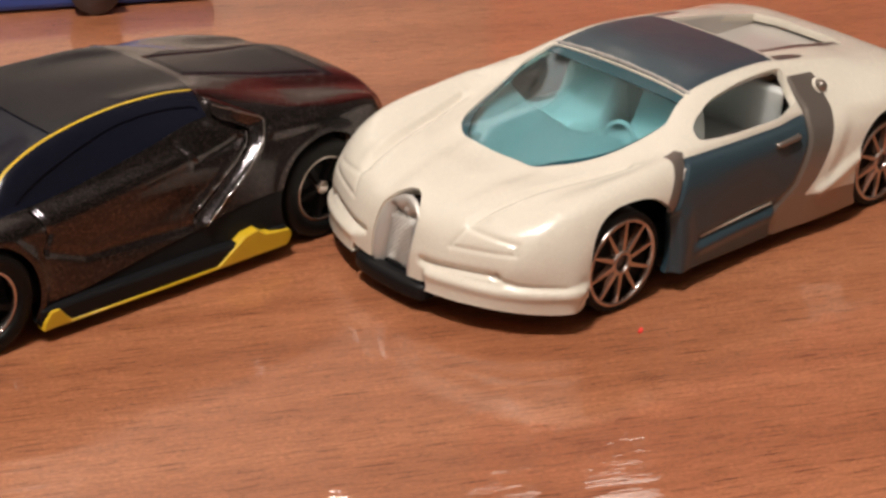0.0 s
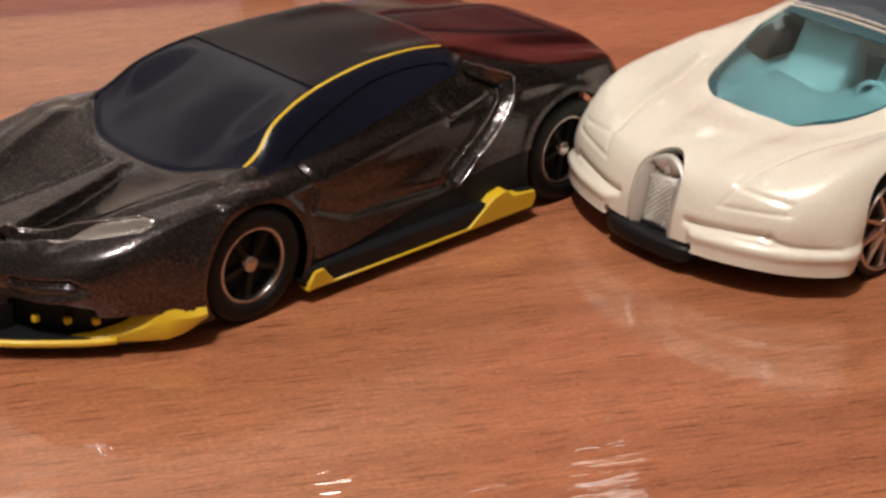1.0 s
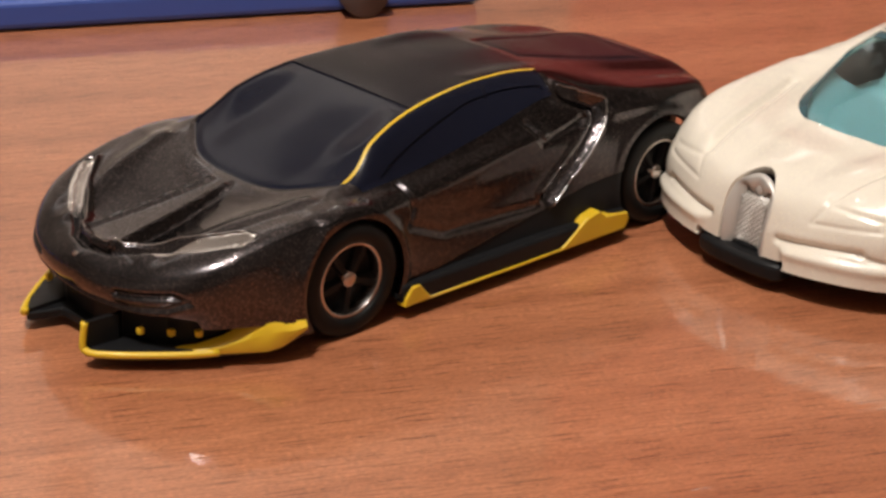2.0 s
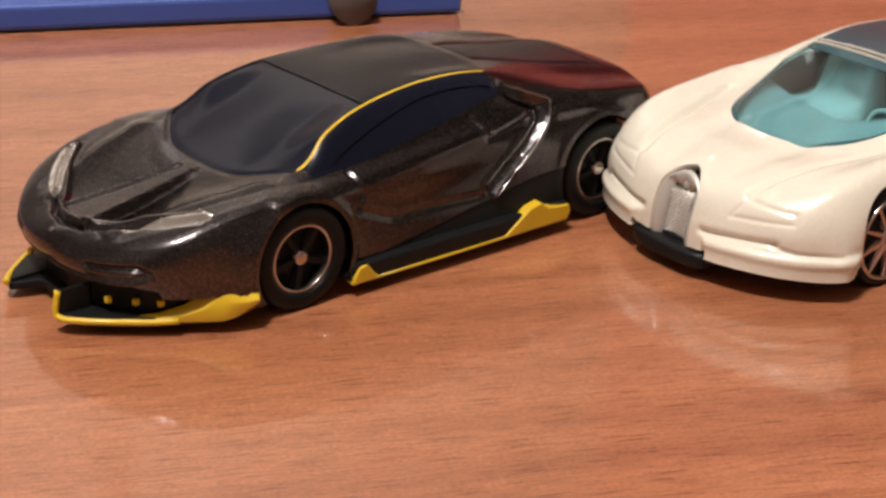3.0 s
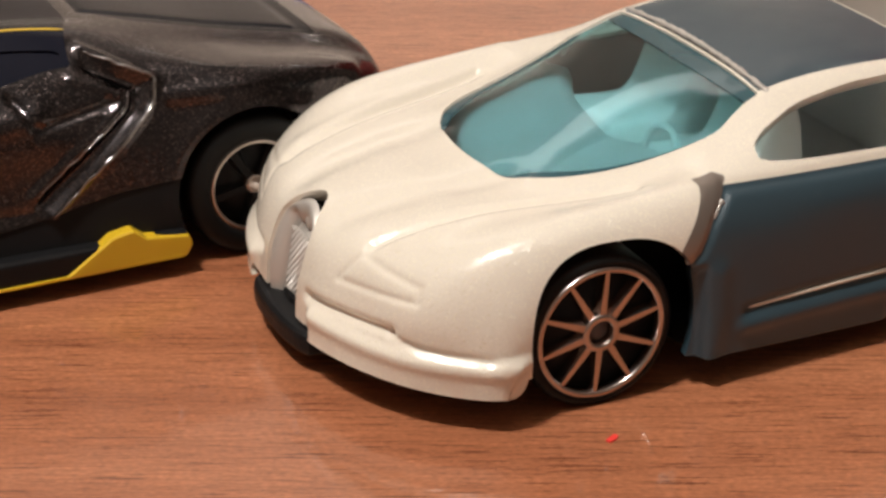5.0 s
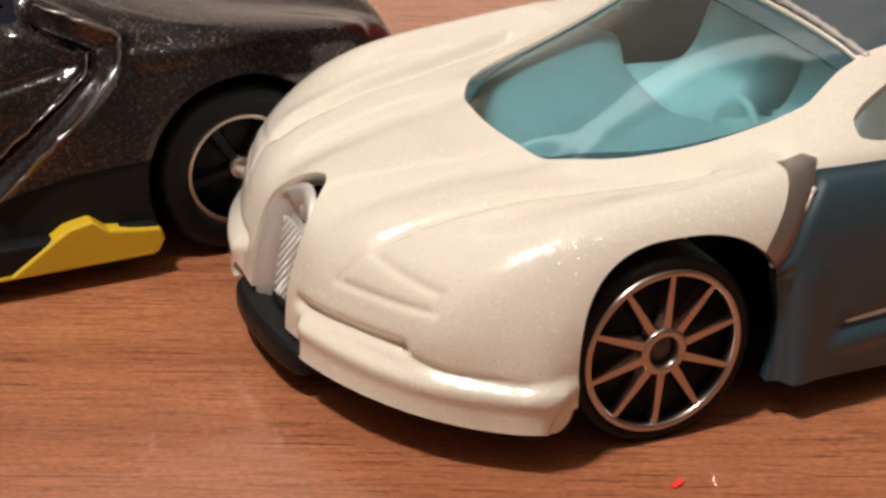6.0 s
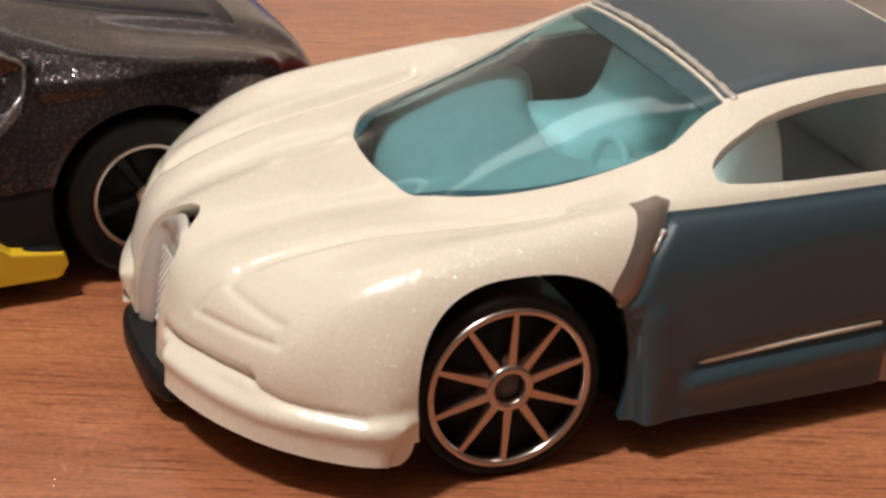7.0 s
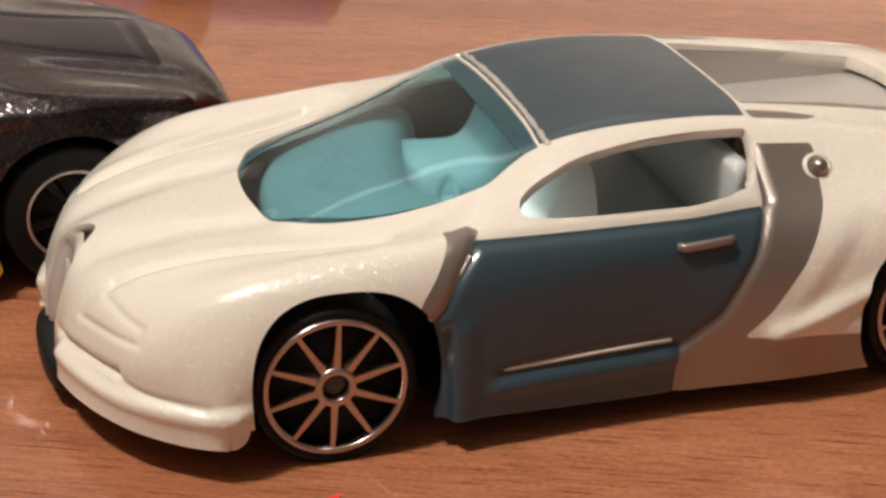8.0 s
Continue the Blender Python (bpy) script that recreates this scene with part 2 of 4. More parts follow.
class Shell:
    """A car's skin, lofted over rails from its middle line down to the sill, mirrored, and cut into panels along curves."""

    def __init__(self, rails, nu, nv, relief, wider=0.0):
        r = np.array(rails, float)                      # rail, station, xyz
        r[:, :, 1] += wider * np.minimum(1, r[:, :, 1] / 6)
        k = len(r)
        left = r[1:].copy()
        right = left[::-1].copy()
        right[:, :, 1] *= -1
        full = np.concatenate([right, r[:1], left])
        along_u = curve_through(full.transpose(1, 0, 2), nu)         # u, rail, xyz
        across = curve_through(along_u.transpose(1, 0, 2), nv)       # v, u, xyz
        nV, nU = across.shape[:2]
        du = np.gradient(across, axis=1)
        dv = np.gradient(across, axis=0)
        nrm = np.cross(du, dv)
        nrm /= np.linalg.norm(nrm, axis=2, keepdims=True) + 1e-9
        mid = nrm[nV // 2, nU // 2]
        if mid[2] < 0:
            nrm = -nrm
        us = np.broadcast_to(np.linspace(0, r.shape[1] - 1, nU)[None, :], (nV, nU))
        vs = np.broadcast_to(np.abs(np.linspace(-(k - 1), k - 1, nV))[:, None], (nV, nU))
        x, y, z = across[..., 0], np.abs(across[..., 1]), across[..., 2]
        across = across + nrm * relief(x, y, z, us, vs)[..., None]
        flip = np.sign(np.sum(np.cross(du, dv) * nrm, axis=2, keepdims=True))
        nrm = np.cross(np.gradient(across, axis=1), np.gradient(across, axis=0)) * flip
        nrm /= np.linalg.norm(nrm, axis=2, keepdims=True) + 1e-9
        self.pts = [tuple(p) for p in np.concatenate([across, us[..., None], vs[..., None], nrm], 2).reshape(-1, 8)]
        idx = np.arange(nV * nU).reshape(nV, nU)
        q = np.stack([idx[:-1, :-1], idx[:-1, 1:], idx[1:, 1:], idx[1:, :-1]], -1).reshape(-1, 4)
        if nrm[nV // 2, nU // 2] @ np.cross(du[nV // 2, nU // 2], dv[nV // 2, nU // 2]) < 0:
            q = q[:, ::-1]
        self.faces = [tuple(int(i) for i in f) for f in q]
        self.names = ["body"] * len(self.faces)

    def cut(self, name, field, of=("body",)):
        """Gives the panel's name to the skin where field(x, |y|, z, u, v) is above 0, cutting faces along its zero line."""
        a = np.array(self.pts)
        g = field(a[:, 0], np.abs(a[:, 1]), a[:, 2], a[:, 3], a[:, 4])
        g = np.where(np.abs(g) < 1e-5, 1e-5, g)
        made, faces, names = {}, [], []

        def crossing(i, j):
            key = (min(i, j), max(i, j))
            if key not in made:
                t = g[i] / (g[i] - g[j])
                made[key] = len(self.pts)
                self.pts.append(tuple(p + (q - p) * t for p, q in zip(self.pts[i], self.pts[j])))
            return made[key]

        for f, n in zip(self.faces, self.names):
            up = [g[i] > 0 for i in f]
            if n not in of or not any(up):
                faces.append(f), names.append(n)
            elif all(up):
                faces.append(f), names.append(name)
            else:
                pos, neg = [], []
                for k, i in enumerate(f):
                    j = f[(k + 1) % len(f)]
                    (pos if up[k] else neg).append(i)
                    if up[k] != up[(k + 1) % len(f)]:
                        c = crossing(i, j)
                        pos.append(c), neg.append(c)
                if len(pos) > 2:
                    faces.append(tuple(pos)), names.append(name)
                if len(neg) > 2:
                    faces.append(tuple(neg)), names.append(n)
        self.faces, self.names = faces, names

    def panel(self, name, side=0, sink=0.0, thick=0.8):
        """The mesh of a panel with its thickness; side 1 is the left half alone, -1 the right one."""
        where, outer, inner, normals, faces, border = {}, [], [], [], [], {}
        for f, n in zip(self.faces, self.names):
            if n != name or (side and side * sum(self.pts[i][1] for i in f) < 0):
                continue
            for i in f:
                if i not in where:
                    where[i] = len(outer)
                    p = self.pts[i]
                    d = Vector(p[5:8]).normalized()
                    outer.append((Vector(p[:3]) - d * sink) * MM)
                    inner.append((Vector(p[:3]) - d * (sink + thick)) * MM)
                    normals.append(d)
            g = [where[i] for i in f]
            faces.append(g)
            for a, e in zip(g, g[1:] + g[:1]):
                if (e, a) in border:
                    del border[(e, a)]
                else:
                    border[(a, e)] = True
        k = len(outer)
        verts = outer + inner
        normals = normals + [-d for d in normals]
        every = faces + [[k + i for i in reversed(g)] for g in faces]
        for a, e in border:
            quad = [outer[e], outer[a], inner[a], inner[e]]
            across = (quad[1] - quad[0]).cross(quad[2] - quad[1])
            if across.length < 1e-14:
                continue
            out = across.normalized()
            every.append([len(verts) + i for i in range(4)])
            verts += quad
            normals += [(out * 0.8 + normals[i] * 0.2 * s).normalized() for i, s in ((e, 1), (a, 1), (a, -1), (e, -1))]
        me = bpy.data.meshes.new(name)
        me.from_pydata([tuple(v) for v in verts], [], every)
        me.polygons.foreach_set("use_smooth", [True] * len(me.polygons))
        me.normals_split_custom_set_from_vertices([tuple(d) for d in normals])
        return me


def lathe(profile, n=48):
    """Turns a line of (radius, across) round the wheel's axle, which lies along y."""
    verts, faces = [], []
    k = len(profile)
    for i in range(n):
        a = 2 * math.pi * i / n
        for r, y in profile:
            verts.append((r * math.cos(a) * MM, y * MM, r * math.sin(a) * MM))
    for i in range(n):
        j = (i + 1) % n
        for s in range(k - 1):
            faces.append((i * k + s, j * k + s, j * k + s + 1, i * k + s + 1))
    return verts, faces


def lathe_mesh(name, profile, n=48):
    return mesh_of(name, *lathe(profile, n))


def prism(name, outline, low, high, smooth=False):
    """A closed outline in plan, between two heights."""
    n = len(outline)
    verts = [(x * MM, y * MM, low * MM) for x, y in outline] + [(x * MM, y * MM, high * MM) for x, y in outline]
    faces = [tuple(range(n))[::-1], tuple(range(n, 2 * n))] + [(i, (i + 1) % n, n + (i + 1) % n, n + i) for i in range(n)]
    me = mesh_of(name, verts, faces, smooth)
    bm = bmesh.new()
    bm.from_mesh(me)
    bmesh.ops.recalc_face_normals(bm, faces=bm.faces)
    bm.to_mesh(me)
    bm.free()
    return me


def tube(name, path, radius, sides=8, squash=1.0, taper=None):
    """A rod along a line of points, in millimetres; its ends are closed."""
    path = [Vector(p) for p in path]
    verts, faces = [], []
    for i, p in enumerate(path):
        d = (path[min(i + 1, len(path) - 1)] - path[max(i - 1, 0)]).normalized()
        s = d.cross(Vector((0, 0, 1)))
        s = s.normalized() if s.length > 1e-3 else Vector((1, 0, 0))
        w = s.cross(d)
        r = radius * (taper[i] if taper else 1)
        for k in range(sides):
            a = 2 * math.pi * k / sides
            verts.append((p + s * math.cos(a) * r + w * math.sin(a) * r * squash) * MM)
    for i in range(len(path) - 1):
        for k in range(sides):
            faces.append((i * sides + k, i * sides + (k + 1) % sides, (i + 1) * sides + (k + 1) % sides, (i + 1) * sides + k))
    faces += [tuple(range(sides))[::-1], tuple(range((len(path) - 1) * sides, len(path) * sides))]
    return mesh_of(name, verts, faces)


def box(name, x0, x1, y0, y1, z0, z1):
    return prism(name, [(x0, y0), (x1, y0), (x1, y1), (x0, y1)], z0, z1)


def mirrored(outline):
    return list(outline) + [(x, -y) for x, y in reversed(outline) if abs(y) > 1e-6]


# ---- the room and the table ----
def slab(name, x0, x1, y0, y1, z0, z1, mat, label="", category=""):
    ob = new(name, box(name, x0 * 1000, x1 * 1000, y0 * 1000, y1 * 1000, z0 * 1000, z1 * 1000))
    ob.data.materials.append(mat)
    return tagged(ob, label, category, kind="structure")


GRAIN = math.atan2(0.447, -0.894)
slab("floor", -2.2, 2.2, -2.0, 2.2, -0.80, -0.75, FLOOR, "brown floor of the room under the table", "floor")
slab("ceiling", -2.2, 2.2, -2.0, 2.2, 2.2, 2.25, CEILING_PAINT, "pale plaster ceiling of the room", "ceiling")
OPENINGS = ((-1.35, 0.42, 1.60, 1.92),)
edges_x = sorted({-2.2, 2.2, *(o[0] for o in OPENINGS), *(o[1] for o in OPENINGS)})
for x0, x1 in zip(edges_x[:-1], edges_x[1:]):
    low = -0.75
    for o in [o for o in OPENINGS if o[0] <= x0 and x1 <= o[1]]:
        slab("wall_south", x0, x1, -2.06, -2.0, low, o[2], PLASTER, "tan plaster wall behind the table", "wall")
        low = o[3]
    slab("wall_south", x0, x1, -2.06, -2.0, low, 2.2, PLASTER, "tan plaster wall behind the table", "wall")


def window(number, x0, x1, z0, z1):
    win = tagged(new("window_%d" % number), "white framed window with pale light outside", "window", kind="structure")
    m, w = 1000, 0.03
    for a0, a1, c0, c1 in ((x0, x1, z0, z0 + w), (x0, x1, z1 - w, z1), (x0, x0 + w, z0 + w, z1 - w), (x1 - w, x1, z0 + w, z1 - w)):
        part("window_frame", box("window_frame", a0 * m, a1 * m, -2050, -2010, c0 * m, c1 * m), FRAME_PAINT, win)


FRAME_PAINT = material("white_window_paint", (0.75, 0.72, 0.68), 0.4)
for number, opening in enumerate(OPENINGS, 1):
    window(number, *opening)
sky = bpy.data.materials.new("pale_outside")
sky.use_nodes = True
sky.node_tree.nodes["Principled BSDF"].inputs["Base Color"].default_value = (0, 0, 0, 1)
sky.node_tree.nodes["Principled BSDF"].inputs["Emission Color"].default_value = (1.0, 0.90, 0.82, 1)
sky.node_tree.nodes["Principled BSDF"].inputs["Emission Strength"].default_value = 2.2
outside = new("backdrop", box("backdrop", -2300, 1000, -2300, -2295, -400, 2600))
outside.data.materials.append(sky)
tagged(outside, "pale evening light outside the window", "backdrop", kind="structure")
slab("wall_north", -2.2, 2.2, 2.2, 2.25, -0.75, 2.2, PLASTER, "tan plaster wall of the room", "wall")
slab("wall_west", -2.25, -2.2, -2.0, 2.2, -0.75, 2.2, PLASTER, "tan plaster wall of the room", "wall")
slab("wall_east", 2.2, 2.25, -2.0, 2.2, -0.75, 2.2, PLASTER, "tan plaster wall of the room", "wall")


def table():
    top = tagged(new("table"), "orange-brown wood laminate table with a glossy top", "table")
    top.matrix_world = pose(-0.05, 0.15, 0, 0, 0, math.degrees(GRAIN))
    part("tabletop", box("tabletop", -700, 700, -420, 420, -24, 0), WOOD, top, bevel=2)
    leg = box("table_leg", -25, 25, -25, 25, -750, -24)
    leg.materials.append(WOOD)
    for sx in (-1, 1):
        for sy in (-1, 1):
            ob = new("leg", leg)
            ob.parent = top
            ob.location = (sx * 0.63, sy * 0.36, 0)
    return top


table()


# ---- white toy car ----
def wheel_white(parent, x, side, radius=5.45):
    y = 14.9
    hub = part("wheel", lathe_mesh("wheel_core", [(0.01, 1.2), (4.3, 1.2), (4.4, -1.6), (0.01, -1.6)], 40), BLACK, parent)
    hub.matrix_local = pose(x * MM, side * y * MM, radius * MM, 0, 0, 0 if side > 0 else 180)
    s = radius
    part("tyre", lathe_mesh("tyre", [(4.72, 1.75), (4.8, 1.95), (s - 0.35, 1.95), (s - 0.1, 1.8), (s, 1.4), (s, -1.8), (s - 0.3, -2.1), (4.2, -2.1)], 56), RUBBER, hub)
    part("rim", lathe_mesh("rim", [(4.3, 1.3), (4.32, 1.95), (4.4, 2.08), (4.62, 2.1), (4.74, 2.0), (4.74, 1.3)], 56), COPPER, hub, "rose-tinted chrome rim")
    part("hub_ring", lathe_mesh("hub_ring", [(0.85, 1.2), (0.88, 2.0), (0.95, 2.08), (1.3, 2.08), (1.38, 1.95), (1.4, 1.2)], 32), COPPER, hub, "rose-tinted chrome ring")
    part("axle_end", lathe_mesh("axle_end", [(0.01, 1.72), (0.5, 1.66), (0.82, 1.4), (0.86, 1.1)], 20), SMOKE, hub)
    spoke = None
    for i in range(10):
        a = 2 * math.pi * (i + 0.39) / 10
        if spoke is None:
            pts = [(1.25, -0.42, 1.3), (1.25, 0.42, 1.3), (4.45, 0.27, 1.3), (4.45, -0.27, 1.3), (1.25, -0.24, 1.98), (1.25, 0.24, 1.98), (4.45, 0.14, 1.98), (4.45, -0.14, 1.98)]
            verts = [(r * MM, h * MM, t * MM) for r, t, h in pts]
            spoke = mesh_of("spoke", verts, [(3, 2, 1, 0), (4, 5, 6, 7), (0, 1, 5, 4), (1, 2, 6, 5), (2, 3, 7, 6), (3, 0, 4, 7)], False)
            spoke.materials.append(COPPER)
        ob = new("spoke", spoke)
        ob.parent = hub
        ob.matrix_local = Matrix.Rotation(a, 4, "Y")
    return hub


def white_car():
    car = tagged(new("toy_car"), "pearl white die-cast toy car with steel-blue doors, on the table", "toy car")
    car.matrix_world = pose(-0.0541, 0.0319, 0, 0, 0, -2.5)
    middle = [(16.3, 0, 2.9), (15.8, 0, 6.8), (13.8, 0, 10.5), (8.0, 0, 11.9), (2.4, 0, 12.5), (-7.0, 0, 15.2), (-16.2, 0, 17.8), (-23, 0, 18.7), (-31, 0, 18.1), (-43, 0, 16.2), (-54, 0, 13.5), (-57, 0, 6)]
    inner = [(16.1, 4.3, 2.9), (15.7, 4.3, 6.8), (13.5, 4.5, 10.3), (7.8, 4.8, 11.9), (1.8, 5.2, 12.6), (-7.9, 5.2, 15.1), (-16.1, 4.8, 17.7), (-23, 4.8, 18.6), (-31, 4.8, 18.0), (-43, 5, 16.1), (-54, 5, 13.4), (-57, 5, 6)]
    pillar = [(14.7, 9, 2.9), (14.3, 9, 6.7), (12.3, 9.2, 10.2), (6.2, 9.7, 12.2), (-4.6, 11.0, 13.1), (-10.8, 10.2, 15.1), (-15.8, 8.9, 17.4), (-23, 8.8, 18.2), (-30.6, 8.4, 17.8), (-43, 9, 15.9), (-54, 9, 13.2), (-56.5, 9, 6)]
    belt = [(12.3, 12.9, 2.8), (12.2, 13.1, 6.6), (10.0, 13.4, 10.2), (5.0, 13.7, 12.7), (-4.0, 14.0, 13.8), (-11, 14.3, 14.2), (-17, 14.4, 14.2), (-23.5, 14.4, 14.1), (-31, 13.3, 14.2), (-43, 13.2, 14.6), (-53, 13.2, 12.5), (-55.5, 13, 6)]
    flank = [(9.4, 15.4, 2.6), (9.1, 15.7, 6.3), (7.2, 15.8, 9.3), (3.0, 15.9, 11.4), (-4, 16.1, 12.0), (-10, 16.3, 11.6), (-16, 16.3, 11.2), (-23, 16.1, 11), (-31, 16.0, 11), (-43, 16.6, 12.2), (-52, 15.3, 10), (-54.5, 14.8, 6)]
    low = [(7.5, 16.5, 2.6), (7.0, 16.7, 5), (5.3, 16.7, 7), (1.8, 16.6, 8), (-4, 16.7, 8), (-10, 16.8, 6.6), (-16, 16.5, 6), (-23, 16.3, 5.8), (-31, 16.9, 5.8), (-43, 17.3, 7), (-51.5, 15.8, 7), (-54, 15.3, 5)]
    sill = [(6.9, 16.4, 2.2), (6.4, 16.6, 2.3), (4.8, 16.5, 2.3), (1.5, 16.4, 2.3), (-4, 16.6, 2.4), (-9.0, 16.9, 2.4), (-16, 16.5, 2.1), (-23, 16.3, 2.0), (-31, 16.7, 2.0), (-43, 17.0, 2.5), (-51, 15.7, 3), (-53.5, 15.2, 4)]
    lamp = [(8.2, 10.0), (13.4, 9.4), (13.7, 8.5), (7.4, 8.1)]
    door = [(-9.5, 13.85), (-8.0, 12.0), (-7.0, 10.2), (-6.0, 9.3), (-5.0, 8.0), (-5.0, 1.0), (-22.8, 1.0), (-23.2, 5.3), (-26.0, 7.2), (-28.5, 11.0), (-29.7, 13.6)]
    strip = [(-8.0, 14.6), (-9.9, 14.3), (-8.0, 12.0), (-7.0, 10.2), (-6.0, 9.3), (-4.8, 9.6), (-5.8, 11.2), (-6.8, 12.6)]
    band = [(-30.3, 16.75), (-34.5, 16.4), (-33.9, 13.6), (-31.9, 10.2), (-29.5, 7.2), (-27.6, 5.5), (-40, 4.7), (-41, 1.0), (-22.8, 1.0), (-23.2, 5.3), (-26.0, 7.2), (-28.5, 11.0), (-29.7, 13.75)]
    glass = [(-12.9, 14.5), (-13.1, 15.3), (-14.5, 16.0), (-17.6, 17.1), (-22.0, 17.7), (-26.0, 17.75), (-30.1, 17.5), (-30.1, 17.3), (-29.8, 14.25)]

    def relief(x, y, z, u, v):
        d = np.zeros_like(x)
        d -= 0.38 * soft_line(along([(12.5, 8.2), (5.0, 9.7), (-4.5, 12.2)], x, y), 0.5) * (z > 8) * step(z, 8, 10)
        d += 0.12 * soft_line(along([(11.0, 9.6), (4.0, 11.0), (-5.0, 13.0)], x, y), 0.8) * step(z, 8, 10)
        d -= 0.32 * soft_line(along([(13.0, 3.6), (2.0, 5.4)], x, y), 1.5) * step(z, 8, 10)
        front = step(x, 4.5, 6.5)
        d -= 0.13 * soft_line(inside(lamp, y, z), 0.22) * front
        d -= 0.5 * soft_line(along([(4.5, 5.7), (8.0, 6.0), (12.4, 6.2)], y, z), 0.38) * front
        d -= 0.22 * soft_line(along([(12.4, 6.0), (14.5, 5.5), (17.2, 5.2)], y, z), 0.26) * front
        d += 0.4 * step(-z, -5.6, -4.8) * front * step(y, 4.6, 5.8)
        d += 0.16 * soft_line(along([(5.5, 4.7), (9.0, 4.7), (13.0, 4.6), (17.5, 4.5)], y, z), 0.5) * front
        d *= 1 - step(v, 5.2, 5.8) * step(x, 3.5, 4.5)
        side = step(y, 11, 13)
        d -= 0.25 * soft_line(inside(door, x, z), 0.3) * side
        d -= 0.8 * step(-x, 5.4, 6.2) * step(x, -7.6, -7.0) * step(-z, -9.6, -8.4) * side
        d += 0.28 * soft_line(along([(-8.3, 8.5), (-8.4, 6), (-7.9, 2.2)], x, z), 0.9) * side
        d -= 0.3 * soft_line(along([(-10.8, 5.35), (-23.0, 5.75)], x, z), 0.45) * side
        d += 0.3 * soft_line(along([(-10.5, 4.3), (-23.0, 4.5)], x, z), 0.6) * side
        d -= 0.3 * step(-inside([(-36.0, 13.2), (-45.0, 12.8), (-40.5, 6.0), (-31.0, 6.4)], x, z), 0.6, -1.2) * side
        d += 0.5 * soft_line(along([(-44.0, 12.6), (-37.0, 8.0), (-30.0, 5.6)], x, z), 0.7) * side
        d -= 0.35 * soft_line(along([(-30.1, 14.0), (-30.0, 16.6)], x, z), 0.3) * step(y, 8.5, 10)
        return d

    s = Shell([middle, inner, pillar, belt, flank, low, sill], 320, 235, relief, 1.0)
    s.cut("gone", lambda x, y, z, u, v: np.minimum(6.3 * (1 - (np.abs((x + 0.7) / 6.2) ** 2.6 + np.abs((z - 5.6) / 6.4) ** 2.6) ** (1 / 2.6)), y - 9))
    s.cut("gone", lambda x, y, z, u, v: np.minimum(6.6 - np.hypot(x + 42.5, z - 5.6), y - 9))
    s.cut("gone", lambda x, y, z, u, v: np.minimum(np.minimum(np.hypot(x - 7.0, z - 3.6) - 1.3, np.minimum(y - 9, x - 3)), np.minimum(7.0 - x, 3.6 - z)))
    s.cut("windscreen", lambda x, y, z, u, v: np.minimum(np.minimum(2.4 - 0.022 * y ** 2 - 7.2e-6 * y ** 6 - x, (5.97 - u) * 6), np.minimum((1.97 - v) * 4, (u - 3.2) * 6)))
    s.cut("windscreen_band", lambda x, y, z, u, v: (u - 5.78) * 6, of=("windscreen",))
    s.cut("windscreen_edge", lambda x, y, z, u, v: x - (2.4 - 0.022 * y ** 2 - 7.2e-6 * y ** 6) - 0.1 + 1.7 * step(y, 3.5, 8.0), of=("windscreen",))
    s.cut("roof", lambda x, y, z, u, v: np.minimum(np.minimum(u - 6.0, 8.0 - u) * 6, (1.92 - v) * 4))
    s.cut("gone", lambda x, y, z, u, v: np.minimum(inside(rounded(glass), x, z), y - 7))
    s.cut("door", lambda x, y, z, u, v: np.minimum(inside(door, x, z), y - 11))
    s.cut("fender_strip", lambda x, y, z, u, v: np.minimum(inside(strip, x, z), y - 14.3))
    s.cut("side_band", lambda x, y, z, u, v: np.minimum(inside(band, x, z), y - 8.8))
    s.cut("gone", lambda x, y, z, u, v: np.minimum(inside([(-31.2, -3), (-31.2, 6.9), (-46.5, 6.6), (-47.5, 4), (-47.5, -3)], x, y), z - 12))
    s.cut("deck_patch", lambda x, y, z, u, v: np.minimum(inside([(-31.0, 8.1), (-31.0, 9.4), (-35.0, 9.4), (-36.2, 8.8), (-34, 8.2)], x, y), z - 12))
    s.cut("gone", lambda x, y, z, u, v: np.minimum(inside(rounded([(-3, 11.1), (0.6, 11.05), (1.7, 10.5), (2.7, 9.3), (2.95, 7.5), (2.85, 1), (-3, 1)]), y, z), x - 9))
    s.cut("gone", lambda x, y, z, u, v: np.minimum(inside(rounded([(-9, 3.3), (4.9, 3.4), (5.5, 4.1), (5.8, 3.3), (5.3, 2.6), (5.4, 0), (-9, 0)]), y, z), x - 9))
    part("body", s.panel("body", thick=0.9), WHITE, car, "pearl white painted shell")
    part("roof", s.panel("roof", sink=0.02, thick=0.8), BLUE, car, "steel-blue painted roof panel")
    part("windscreen", s.panel("windscreen", sink=0.25, thick=0.3), GLASS, car, "aqua tinted clear windscreen").visible_shadow = False
    part("windscreen_band", s.panel("windscreen_band", sink=0.2, thick=0.35), TEAL, car, "dark teal windscreen edge")
    for side in (1, -1):
        part("windscreen_edge", s.panel("windscreen_edge", side, sink=0.2, thick=0.35), TEAL, car, "dark teal windscreen edge")
        d = part("door", s.panel("door", side, thick=0.9), BLUE, car, "steel-blue painted door")
        part("fender_strip", s.panel("fender_strip", side, thick=0.9), SILVER if side > 0 else WHITE, car, "taupe silver painted strip" if side > 0 else "")
        part("side_band", s.panel("side_band", side, thick=0.9), SILVER, car, "taupe silver painted side band")
        part("deck_patch", s.panel("deck_patch", side, thick=0.9), SILVER, car, "taupe silver paint patch")
